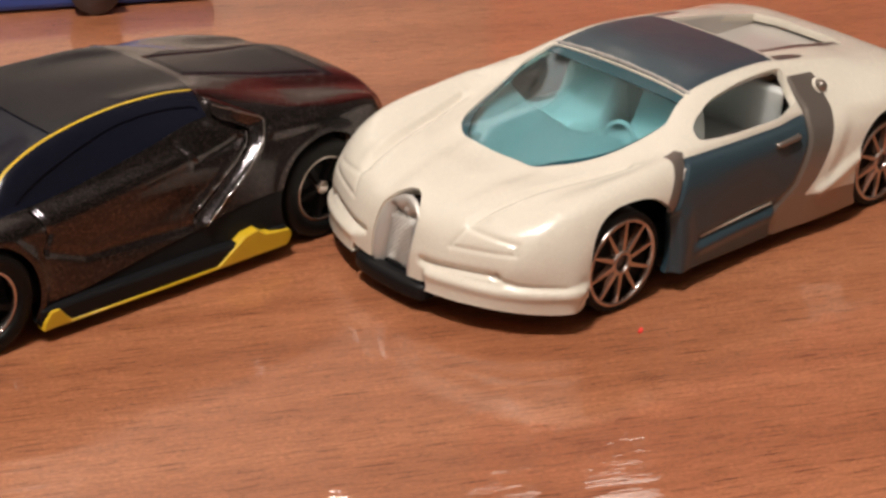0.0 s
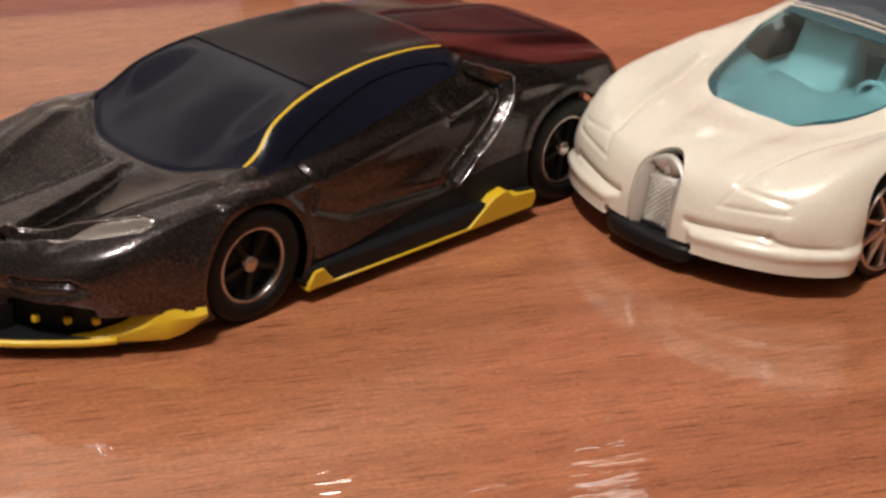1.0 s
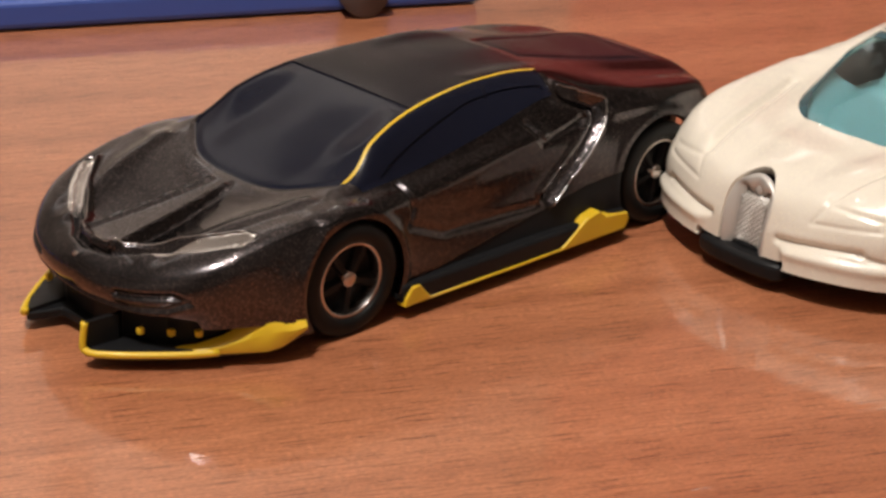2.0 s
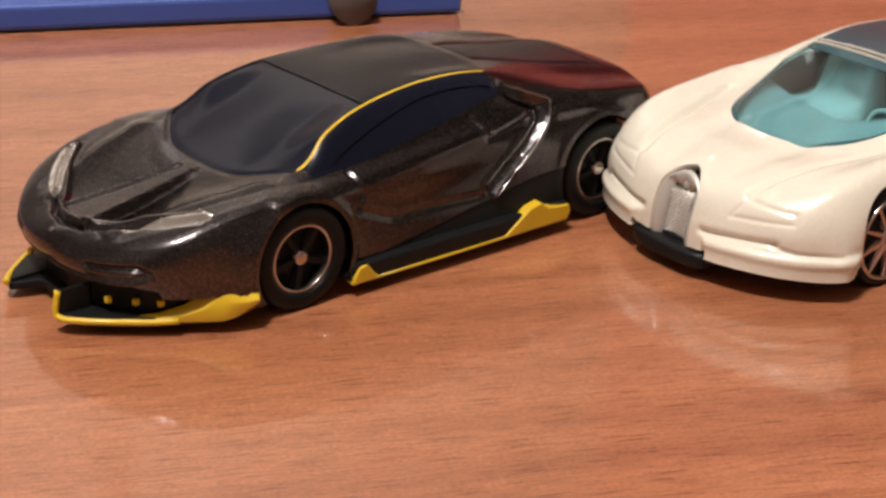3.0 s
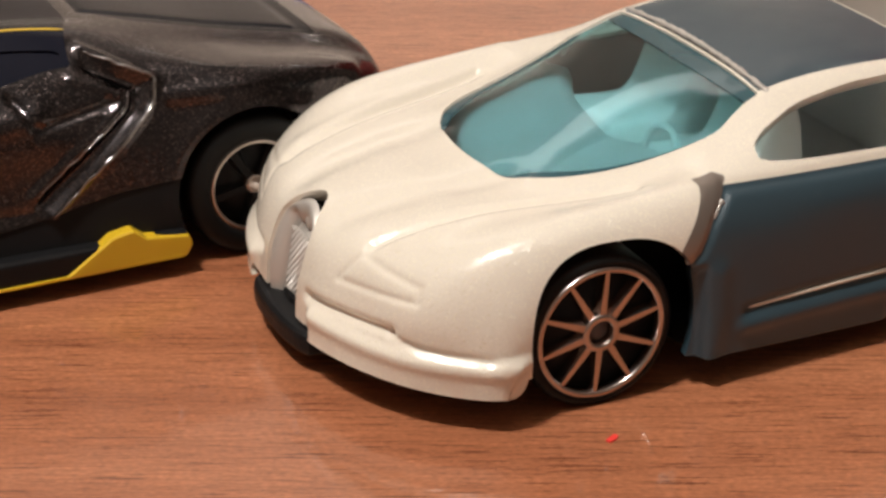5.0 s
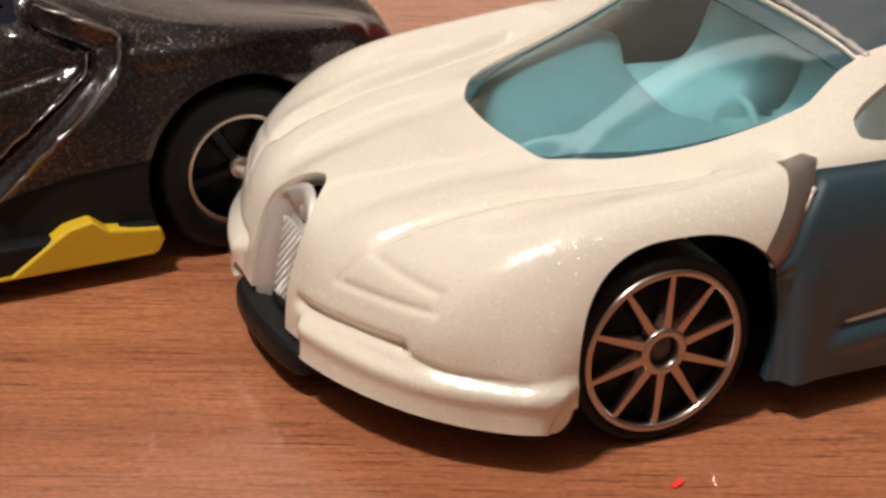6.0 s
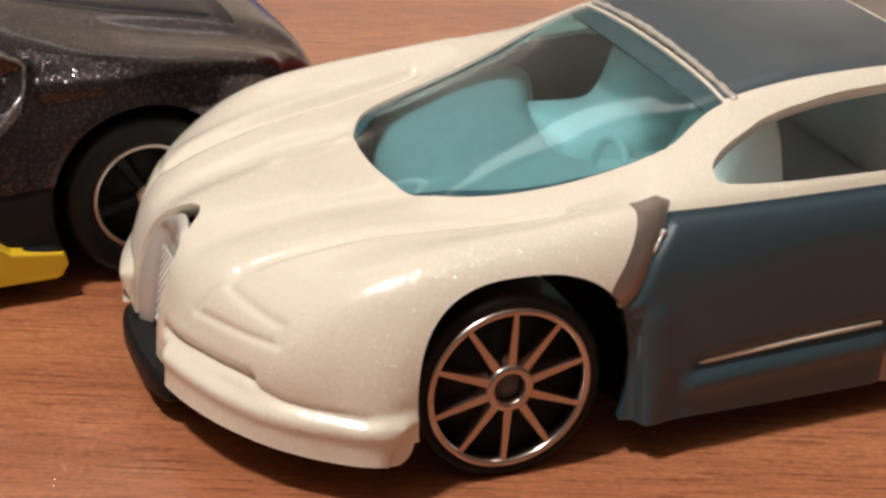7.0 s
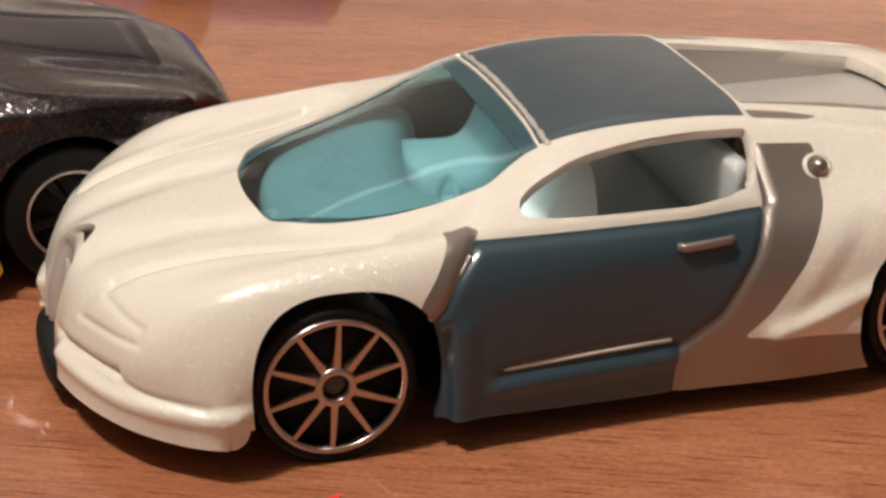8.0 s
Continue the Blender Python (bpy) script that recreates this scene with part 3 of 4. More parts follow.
        h = tube("handle", [(-22.9, side * 16.75, 12.3), (-23.3, side * 17.0, 12.3), (-24.8, side * 16.95, 12.35), (-26.3, side * 16.9, 12.4), (-26.8, side * 16.7, 12.4)], 0.33, 8, 1.0)
        part("handle", h, SILVER, d, "taupe silver door handle")
        t = tube("sill_stripe", [(-10.7, side * 17.35, 5.5), (-11.4, side * 17.45, 5.5), (-17, side * 17.25, 5.72), (-22.6, side * 17.1, 5.85)], 0.2, 8, 0.9)
        part("sill_stripe", t, WHITE, d, "white stripe along the door")
        if side > 0:
            m = lathe_mesh("fuel_cap", [(0.01, 0.8), (0.36, 0.72), (0.62, 0.42), (0.68, 0.1), (0.7, -0.5)], 24)
            cap = part("fuel_cap", m, SILVER, car, "taupe silver round cap")
            cap.matrix_local = pose(-0.0343, 0.0131, 0.0152, 40, 0, 0)
            part("cap_ring", lathe_mesh("cap_ring", [(0.7, -0.5), (0.72, 0.1), (0.85, 0.2), (1.02, 0.14), (1.12, -0.1), (1.14, -0.6)], 24), WHITE, cap, "white painted ring")
            chip = [(-9.0, 16.3, 13.2), (-8.0, 16.75, 12.0), (-7.3, 16.95, 10.8), (-6.7, 17.0, 10.0), (-6.1, 17.0, 9.4)]
            part("chipped_edge", tube("chipped_edge", curve_through(chip, 40), 0.17, 6, 0.9, [1 + 1.2 * noise.noise((k * 0.6, 3, 0)) for k in range(40)]), GRILLE, d, "chipped pale paint edge")
        wheel_white(car, 0.0, side)
        wheel_white(car, -42.5, side)
    edge = [(-16.3 + 0.12 * noise.noise((y * 1.3, 0, 0)), y, 18.12 - 0.0068 * y * y + 0.05 * noise.noise((y * 2.1, 5, 0))) for y in np.linspace(-9.9, 9.9, 60)]
    part("paint_edge", tube("paint_edge", edge, 0.24, 6, 0.8, [1 + 1.1 * noise.noise((y * 1.7, 9, 0)) for y in range(60)]), GRILLE, car, "chipped pale paint edge above the windscreen")
    # grille: a wide sloping horseshoe band, mesh within it and a badge
    def shoe(half, top, foot, sink):
        side = [(foot, half * 0.93), (6.0, half), (8.0, half * 0.97), (9.2, half * 0.84), (top - 0.35, half * 0.45), (top, 0.0)]
        ring = [(z, -y) for z, y in side] + [(z, y) for z, y in side[-2::-1]]
        return [(16.2 - 0.024 * (z - 4.0) - 0.048 * (z - 4.0) ** 2 - sink, y, z) for z, y in curve_through(ring, 41)]

    loops = [shoe(2.9, 10.5, 2.3, 0.6), shoe(2.85, 10.45, 2.35, 0.2), shoe(2.6, 10.2, 2.5, 0.15), shoe(1.7, 9.0, 2.8, 0.9), shoe(1.65, 8.9, 2.85, 1.5)]
    verts = [[c * MM for c in p] for ring in loops for p in ring]
    faces = [(k * 41 + i, k * 41 + i + 1, k * 41 + 42 + i, k * 41 + 41 + i) for k in range(4) for i in range(40)]
    grille = part("grille", mesh_of("grille", verts, faces), GRILLE, car, "chrome horseshoe grille")
    back = [(15.1, -1.75, 2.5), (15.1, 1.75, 2.5), (14.3, 1.75, 7.6), (13.5, 1.0, 9.4), (13.5, -1.0, 9.4), (14.3, -1.75, 7.6)]
    part("grille_backing", mesh_of("grille_backing", [[c * MM for c in p] for p in back], [(0, 1, 2, 5), (5, 2, 3, 4)]), GRILLE, grille, thick=0.3)
    for i in range(-8, 12):
        for lean in (1, -1):
            z0 = 4.2 + i * 0.55
            lo, hi = max(0.0, (2.7 - z0) / 3.4), min(1.0, (8.3 - z0) / 3.4)
            if hi - lo < 0.15:
                continue
            pts = [(15.25 - 0.155 * max(0.0, z0 + 3.4 * k - 3.6), lean * (-1.6 + 3.2 * k), z0 + 3.4 * k) for k in (lo, (lo + hi) / 2, hi)]
            part("grille_wire", tube("grille_wire", pts, 0.11, 5), GRILLE, grille)
    part("badge", lathe_mesh("badge", [(0.01, 0.4), (0.4, 0.38), (0.62, 0.2), (0.66, -0.3)], 20), GRILLE, grille, "small round badge").matrix_local = pose(0.0137, 0, 0.0089, 0, 20, -90)
    # underside and cabin
    chin = mirrored(curve_through([(17.1, 0), (17.0, 2.6), (16.6, 4.6), (15.8, 5.4), (14.0, 5.3), (12.5, 4.0)], 16).tolist())
    part("front_lip", prism("front_lip", chin, 1.3, 3.2), BLACK, car, "black plastic chin under the grille", bevel=0.6)
    under = mirrored([(15.6, 0), (15.0, 4.5), (13.4, 9.0), (9.4, 13.4), (7.0, 15.0), (6.4, 11), (-6.4, 11), (-7.4, 15.6), (-35.5, 15.3), (-36, 11), (-49, 11), (-50, 14), (-55, 10)])
    part("chassis", prism("chassis", under, 2.0, 3.8), BLACK, car, "black plastic chassis", bevel=0.5)
    part("chassis_core", prism("chassis_core", mirrored([(14.0, 0), (12.0, 8), (7, 10.2), (-7, 10.2), (-49, 10.2)]), 3.4, 9.0), BLACK, car)
    part("wheel_well", prism("wheel_well", mirrored([(9.0, 0), (7.5, 9.5), (2.0, 9.5), (2.0, 0)][:3] + [(2.0, 4)]), 5.0, 10.6), BLACK, car)
    part("wheel_well", prism("wheel_well", mirrored([(-32.5, 4), (-32.5, 10.5), (-50, 10.5), (-52, 4)]), 5.0, 12.3), BLACK, car)
    tub = mirrored([(2.0, 0), (-3, 8), (-9, 12.9), (-29.5, 12.9), (-30.2, 8)])
    cabin = part("cabin", prism("cabin", tub, 8.6, 9.6), CABIN, car, "pale moulded plastic cabin")
    part("rear_bulkhead", prism("rear_bulkhead", [(-28.6, 12.6), (-28.6, -12.6), (-30.0, -11.5), (-30.0, 11.5)], 9.0, 15.6), CABIN, cabin, bevel=0.4)
    dash = curve_through([(0.6, 9.2), (-0.2, 11.0), (-3.0, 11.7), (-6.0, 12.2), (-8.2, 12.1), (-9.4, 11.2), (-9.6, 9.2)], 16)
    ys = np.linspace(-13.2, 13.2, 30)
    verts, faces = [], []
    for y in ys:
        pull = (abs(y) / 11.8) ** 2 * 0.62
        for x, z in dash:
            hump = 0.5 * math.exp(-((y - 5.8) / 2.4) ** 2) - 0.3 * math.exp(-(y / 2.0) ** 2)
            verts.append(((x - 4.6 * pull) * MM, y * MM, (z + (hump if z > 11 else 0)) * MM))
    k = len(dash)
    for i in range(len(ys) - 1):
        for j in range(k - 1):
            faces.append((i * k + j, i * k + j + 1, (i + 1) * k + j + 1, (i + 1) * k + j))
    part("dashboard", mesh_of("dashboard", verts, faces), CABIN, cabin, thick=0.4)
    ring = [(-10.6 - 0.9 * math.sin(a) * 0.5, 5.6 + 2.0 * math.cos(a), 12.3 + 1.7 * math.sin(a)) for a in np.linspace(0, 2 * math.pi, 25)]
    part("steering_wheel", tube("steering_wheel", ring, 0.28, 6), CABIN, cabin)
    for sy in (5.6, -5.6):
        prof = curve_through([(-10.8, 9.6), (-11.2, 11.4), (-14.8, 11.2), (-16.4, 12.2), (-17.9, 15.4), (-19.2, 15.8), (-20.0, 14.0), (-20.5, 9.6)], 22)
        verts, faces = [], []
        for w, shrink in ((-3.6, 0.8), (-3.3, 1.0), (-1.6, 0.93), (1.6, 0.93), (3.3, 1.0), (3.6, 0.8)):
            for x, z in prof:
                verts.append(((-15.0 + (x + 15.0) * (0.9 + 0.1 * shrink)) * MM, (sy + w) * MM, (9.4 + (z - 9.4) * shrink) * MM))
        kk = len(prof)
        for i in range(5):
            for j in range(kk - 1):
                faces.append((i * kk + j, i * kk + j + 1, (i + 1) * kk + j + 1, (i + 1) * kk + j))
        faces += [tuple(range(kk))[::-1], tuple(range(5 * kk, 6 * kk))]
        part("seat", mesh_of("seat", verts, faces), CABIN, cabin)
    bay = part("engine_bay", box("engine_bay", -47.6, -31.0, -7.8, 7.8, 12.6, 14.2), GRILLE, car, "taupe silver engine bay")
    for y0, y1 in ((6.7, 7.3), (-7.3, -6.7)):
        verts = [(x * MM, y * MM, z * MM) for x, top in ((-31.0, 17.55), (-39.0, 16.6), (-47.4, 15.3)) for y in (y0, y1) for z in (13.2, top)]
        faces = [(0, 1, 3, 2), (8, 10, 11, 9)] + [f for k in (0, 4) for f in ((k, k + 4, k + 5, k + 1), (k + 2, k + 3, k + 7, k + 6), (k + 1, k + 5, k + 7, k + 3))]
        part("bay_wall", mesh_of("bay_wall", verts, faces, False), GRILLE, bay)
    verts = [(x * MM, y * MM, (top - d) * MM) for x, top in ((-31.2, 17.4), (-39.0, 16.55), (-47.0, 15.2)) for y in (5.0, 7.4) for d in (0.0, 0.7)]
    faces = [(0, 2, 3, 1), (8, 9, 11, 10)] + [f for k in (0, 4) for f in ((k, k + 4, k + 6, k + 2), (k, k + 1, k + 5, k + 4), (k + 2, k + 6, k + 7, k + 3))]
    part("bay_ledge", mesh_of("bay_ledge", verts, faces, False), SILVER, bay, "taupe silver ledge beside the engine bay")
    part("bay_front", box("bay_front", -31.7, -30.9, -7.2, 7.2, 13.0, 17.6), GRILLE, bay)
    return car


white_car()


# ---- dark toy car ----
def wheel_dark(parent, x, side, radius=5.6):
    y = 13.4
    hub = part("wheel", lathe_mesh("wheel_core", [(0.01, 0.5), (1.2, 0.55), (3.4, 0.2), (3.5, -1.6), (0.01, -1.6)], 40), BLACK, parent)
    hub.matrix_local = pose(x * MM, side * y * MM, radius * MM, 0, 0, 0 if side > 0 else 180)
    s = radius
    part("tyre", lathe_mesh("tyre", [(3.72, 1.0), (3.8, 1.75), (4.1, 1.95), (s - 0.5, 1.9), (s - 0.1, 1.6), (s, 1.1), (s, -1.7), (s - 0.3, -2.1), (3.4, -2.1)], 56), RUBBER, hub)
    part("rim", lathe_mesh("rim", [(3.36, 0.2), (3.38, 1.55), (3.44, 1.66), (3.66, 1.68), (3.74, 1.58), (3.74, 1.0)], 56), COPPER, hub, "thin rose-tinted chrome rim")
    part("hub_cap", lathe_mesh("hub_cap", [(0.01, 1.5), (0.62, 1.48), (0.76, 1.38), (0.8, 0.4)], 24), COPPER, hub, "rose-tinted chrome hub cap")
    spoke = None
    for i in range(5):
        if spoke is None:
            pts = [(0.4, -0.4, 0.3), (0.4, 0.4, 0.3), (3.4, 0.75, 0.3), (3.4, -0.75, 0.3), (0.4, -0.22, 1.3), (0.4, 0.22, 1.3), (3.4, 0.3, 1.15), (3.4, -0.3, 1.15)]
            verts = [(r * MM, h * MM, t * MM) for r, t, h in pts]
            spoke = mesh_of("spoke", verts, [(3, 2, 1, 0), (4, 5, 6, 7), (0, 1, 5, 4), (1, 2, 6, 5), (2, 3, 7, 6), (3, 0, 4, 7)], False)
            spoke.materials.append(BLACK)
        ob = new("spoke", spoke)
        ob.parent = hub
        ob.matrix_local = Matrix.Rotation(2 * math.pi * (i + 0.2) / 5, 4, "Y")
    return hub


def dark_car():
    car = tagged(new("toy_car"), "charcoal metallic die-cast toy supercar with yellow trim, on the table", "toy car")
    car.matrix_world = pose(0.0, 0.0014, 0)
    middle = [(19.8, 0, 4.6), (20.8, 0, 7.2), (18.6, 0, 9.4), (10, 0, 10.6), (2.4, 0, 12.1), (-5.5, 0, 15.6), (-12.7, 0, 18.0), (-21, 0, 18.5), (-31, 0, 17.7), (-42, 0, 15.6), (-54.4, 0, 13.0), (-57.2, 0, 7)]
    inner = [(19.3, 4.5, 4.5), (20.1, 4.5, 7.0), (17.7, 4.5, 9.3), (9.6, 4.6, 10.9), (1.8, 5.0, 12.3), (-5.9, 5.0, 15.5), (-12.6, 4.7, 18.0), (-21, 4.5, 18.4), (-31, 4.2, 17.6), (-42, 4.5, 15.5), (-54.4, 4.5, 12.9), (-57.2, 4.5, 7)]
    arc = [(17.9, 8.3, 4.4), (18.4, 8.7, 6.9), (16.1, 8.9, 9.8), (9.0, 9.2, 11.7), (-1.8, 10.4, 13.4), (-6.6, 9.3, 16.3), (-12.8, 8.2, 17.9), (-22.0, 7.1, 18.4), (-30.0, 7.2, 17.8), (-42, 7.6, 14.9), (-54, 8, 12.2), (-56.6, 8, 7)]
    belt = [(14.5, 11.8, 4.2), (14.8, 12.3, 6.9), (12.8, 12.6, 10.2), (6.0, 12.9, 12.3), (-2.8, 12.1, 12.7), (-8.5, 11.8, 12.9), (-14.5, 11.6, 13.6), (-21.5, 11.2, 14.7), (-29.5, 10.6, 15.9), (-41, 12, 14.9), (-51.5, 11.5, 12.2), (-54.5, 11.5, 7)]
    flank = [(9.2, 14.2, 3.8), (9.0, 14.5, 6.5), (8, 14.4, 9.2), (4, 14.4, 11), (-3, 14.2, 11.3), (-9, 13.8, 10.8), (-16, 13.4, 11), (-24, 13.2, 11.5), (-34, 13.2, 12.4), (-42, 14.4, 12.2), (-49.5, 13.4, 10.5), (-52, 13.2, 7)]
    low = [(8.2, 14.8, 3), (7.6, 15.0, 5), (6.5, 15.0, 7), (3, 15.0, 8), (-4, 14.8, 7), (-9, 14.2, 6.2), (-16, 13.9, 6), (-24, 13.9, 6), (-34, 14.5, 7), (-42, 15.3, 8.5), (-48.5, 14.4, 8), (-51, 14.2, 6)]
    sill = [(7.8, 14.8, 2.2), (7.2, 15, 2.2), (6, 15.0, 2.3), (3, 15.0, 2.3), (-4, 14.8, 2.4), (-9, 14.5, 2.4), (-16, 14.5, 2.4), (-24, 14.6, 2.4), (-34, 14.9, 2.6), (-42, 15.3, 3), (-48, 14.6, 3), (-50.5, 14.3, 4)]
    window = [(-5.2, 13.1), (-8.0, 14.6), (-13.0, 16.2), (-19.0, 17.3), (-25.0, 17.4), (-29.5, 16.9), (-27.5, 15.9), (-22.0, 15.1), (-14.0, 13.9), (-8.5, 13.15)]

    def relief(x, y, z, u, v):
        d = np.zeros_like(x)
        side = step(y, 9.5, 11.5)
        hood = step(x, 0.5, 2.5) * step(z, 7.5, 9.0)
        y_in = 1.5 + 0.1 * (x - 5)
        slope = np.clip(1 - (y - y_in) / (8.8 - y_in), 0, 1) * step(y - y_in, -0.25, 0.25)
        d -= slope * (0.5 + 0.5 * np.clip((x - 5) / 5, 0, 1)) * np.clip((x - 2.6) / 2.5, 0, 1) * np.clip((17.2 - x) / 3.0, 0, 1) * hood
        d += 0.36 * soft_line(along([(17.5, 2.6), (4.0, 1.2)], x, y), 0.35) * hood
        d += 0.35 * soft_line(along([(16.5, 6.0), (8.0, 9.6), (0.0, 11.6)], x, y), 0.9) * hood
        d -= 0.75 * soft_line(along([(18.6, 0.0), (18.0, 2.6), (16.2, 5.0), (12.8, 9.6), (9.8, 12.4)], x, y), 0.35) * hood
        d += 0.42 * soft_line(along([(17.9, 0.0), (17.3, 2.4), (15.5, 4.6), (12.2, 9.0), (9.4, 11.8)], x, y), 0.3) * hood
        d -= 0.45 * soft_line(along([(0, 5.4), (6, 5.6), (10.5, 6.2), (12.0, 7.0), (11.0, 7.6), (6, 7.0)], y, z), 0.3) * step(x, 8.5, 10)
        d += 0.35 * soft_line(along([(3.0, 11.8), (-6.0, 11.8), (-16.0, 12.2), (-26.0, 13.2)], x, z), 0.8) * side
        d -= 0.35 * soft_line(along([(-7.2, 12.6), (-8.0, 10.6), (-7.4, 9.0)], x, z), 0.28) * side
        d -= 0.15 * soft_line(along([(-7.4, 9.0), (-12.0, 7.0), (-24.5, 6.4)], x, z), 0.4) * side
        d -= 0.28 * soft_line(along([(-9.0, 9.0), (-17.0, 8.4), (-26.5, 9.2)], x, z), 2.2) * side
        rear = step(y, 6.5, 8.5)
        d += 0.4 * soft_line(along([(-30.4, 16.9), (-35.2, 14.7), (-34.2, 12.5), (-26.3, 6.0)], x, z), 0.24) * rear
        d -= 0.45 * soft_line(along([(-30.6, 15.9), (-33.9, 14.3), (-33.2, 12.8), (-25.8, 6.9)], x, z), 0.42) * rear
        d += 0.22 * soft_line(along([(-29.2, 15.3), (-32.5, 13.9), (-32.0, 12.9), (-25.0, 7.6)], x, z), 0.28) * rear
        d -= 0.3 * soft_line(along([(-24.5, 14.6), (-26.0, 12.4), (-32.0, 13.6)], x, z), 0.25) * side
        d += 0.35 * soft_line(along([(-36.0, 13.4), (-44.0, 13.6), (-52.0, 12.6)], x, z), 0.7) * side
        d += 0.2 * soft_line(np.hypot(x, z - 5.6) - 6.5, 0.5) * step(y, 12, 13.5)
        d += 0.12 * soft_line(np.hypot(x + 42.2, z - 5.6) - 7.0, 0.5) * step(y, 12, 13.5)
        back = step(-x, 31, 33) * step(z, 12.5, 14)
        d -= 0.15 * soft_line(inside([(-32.5, -9), (-32.5, 3.2), (-50, 5.5), (-50, -9)], x, y), 0.35) * back
        d -= 0.2 * soft_line(np.abs(u - 4.0) * 7, 0.4) * (v < 2)
        return d

    s = Shell([middle, inner, arc, belt, flank, low, sill], 320, 235, relief, 0.8)
    s.cut("gone", lambda x, y, z, u, v: np.minimum(6.05 - np.hypot(x, z - 5.6), y - 8))
    s.cut("gone", lambda x, y, z, u, v: np.minimum(6.45 - np.hypot(x + 42.2, z - 5.6), y - 8))
    s.cut("windscreen", lambda x, y, z, u, v: np.minimum(np.minimum(u - 4.0, 5.95 - u) * 6, (1.975 - v) * 4))
    s.cut("roof", lambda x, y, z, u, v: np.minimum(np.minimum(u - 5.95, 8.0 - u) * 6, (1.975 - v) * 4))
    s.cut("yellow_line", lambda x, y, z, u, v: np.minimum(np.minimum(u - 4.02, 8.0 - u) * 6, np.minimum(v - 1.975, 2.06 - v) * 4))
    s.cut("side_window", lambda x, y, z, u, v: np.minimum(np.minimum(inside(rounded(window), x, z), y - 6), (v - 2.06) * 4))
    s.cut("pillar", lambda x, y, z, u, v: np.minimum(np.minimum(np.minimum(u - 4.05, 8.0 - u) * 6, (v - 2.06) * 4), (2.96 - v) * 4))
    s.cut("headlight", lambda x, y, z, u, v: np.minimum(inside([(16.6, 5.0), (12.0, 9.4), (8.6, 12.4), (10.8, 13.0), (13.6, 10.4), (16.0, 7.2)], x, y), z - 7.5))
    s.cut("gone", lambda x, y, z, u, v: np.minimum(inside([(-4, 5.0), (5.5, 5.2), (10.5, 5.6), (12.2, 5.2), (12.6, 0), (-4, 0)], y, z), x - 9))
    s.cut("engine_cover", lambda x, y, z, u, v: np.minimum(inside([(-32.5, -9), (-32.5, 3.2), (-36.0, 5.2), (-51, 6.4), (-51, -9)], x, y), z - 12))
    s.cut("sill_panel", lambda x, y, z, u, v: np.minimum(inside([(-5.0, 2.7), (-8.0, 3.4), (-26.0, 5.9), (-31.0, 7.0), (-36.9, 7.6), (-36.9, 1.0), (-5.0, 1.0)], x, z), y - 9))
    part("body", s.panel("body", thick=0.9), CHARCOAL, car, "charcoal metallic painted shell")
    part("engine_cover", s.panel("engine_cover", sink=0.03, thick=0.6), SATIN_BLACK, car, "glossy black engine cover")
    part("roof", s.panel("roof", thick=0.8), SATIN_BLACK, car, "satin black roof panel")
    part("windscreen", s.panel("windscreen", sink=0.15, thick=0.6), GLOSS_BLACK, car, "dark gloss windscreen")
    skin = np.array([p[:3] + p[5:8] for p in s.pts])
    skin = skin[skin[:, 1] > 0]

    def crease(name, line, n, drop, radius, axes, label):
        """A thin bright rod on the skin that stands in for the paint's highlight on a crease; the line is given in side
        view (x, z) or in plan (x, y).
        """
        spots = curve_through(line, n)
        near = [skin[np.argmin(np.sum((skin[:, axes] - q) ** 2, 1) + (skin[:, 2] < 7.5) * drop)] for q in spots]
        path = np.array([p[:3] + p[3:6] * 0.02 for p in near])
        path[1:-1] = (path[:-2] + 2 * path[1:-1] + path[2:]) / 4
        girth = [(0.55 + 0.45 * min(1, 6 * min(k, n - 1 - k) / n)) * (1 + 0.25 * noise.noise((k * 0.7, radius * 40, 0))) for k in range(n)]
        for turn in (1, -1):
            part(name, tube(name, [(x, turn * y, z) for x, y, z in path], radius, 8, 1.0, girth), EDGE_HIGHLIGHT, car, label)

    crease("intake_highlight", [(-30.6, 16.8), (-33.0, 15.8), (-35.1, 14.7), (-34.2, 12.6), (-30.2, 9.2), (-26.4, 6.1)], 60, 0, 0.17, [0, 2], "bright rod as the highlight on the crease over the side air intake")
    crease("inner_highlight", [(-33.2, 14.0), (-32.6, 12.9), (-29.0, 10.4), (-25.2, 7.4)], 40, 0, 0.09, [0, 2], "thin bright rod as the highlight on the crease inside the air intake")
    crease("hood_highlight", [(17.9, 0.0), (17.3, 2.4), (15.5, 4.6), (12.2, 9.0), (9.4, 11.8)], 50, 99, 0.11, [0, 1], "bright rod as the highlight on the crease along the front of the hood")
    # tray and front intake
    lip = [(19.2, 0), (19.4, 3.4), (22.2, 4.4), (22.4, 4.8), (20.4, 7.4), (16.2, 10.8), (11.5, 13.4), (8.4, 14.2)]
    inlet = prism("front_intake", mirrored([(18.3, 0), (18.1, 4.6), (16.0, 8.4), (12.6, 11.6), (8.0, 13.6), (8.0, 8)]), 1.6, 6.4)
    part("front_intake", inlet, BLACK, car, "black plastic front intake")
    tray = part("splitter", prism("splitter", mirrored(lip + [(6.9, 14.0)]), 1.0, 1.9), BLACK, car, "black plastic front splitter", bevel=0.2)
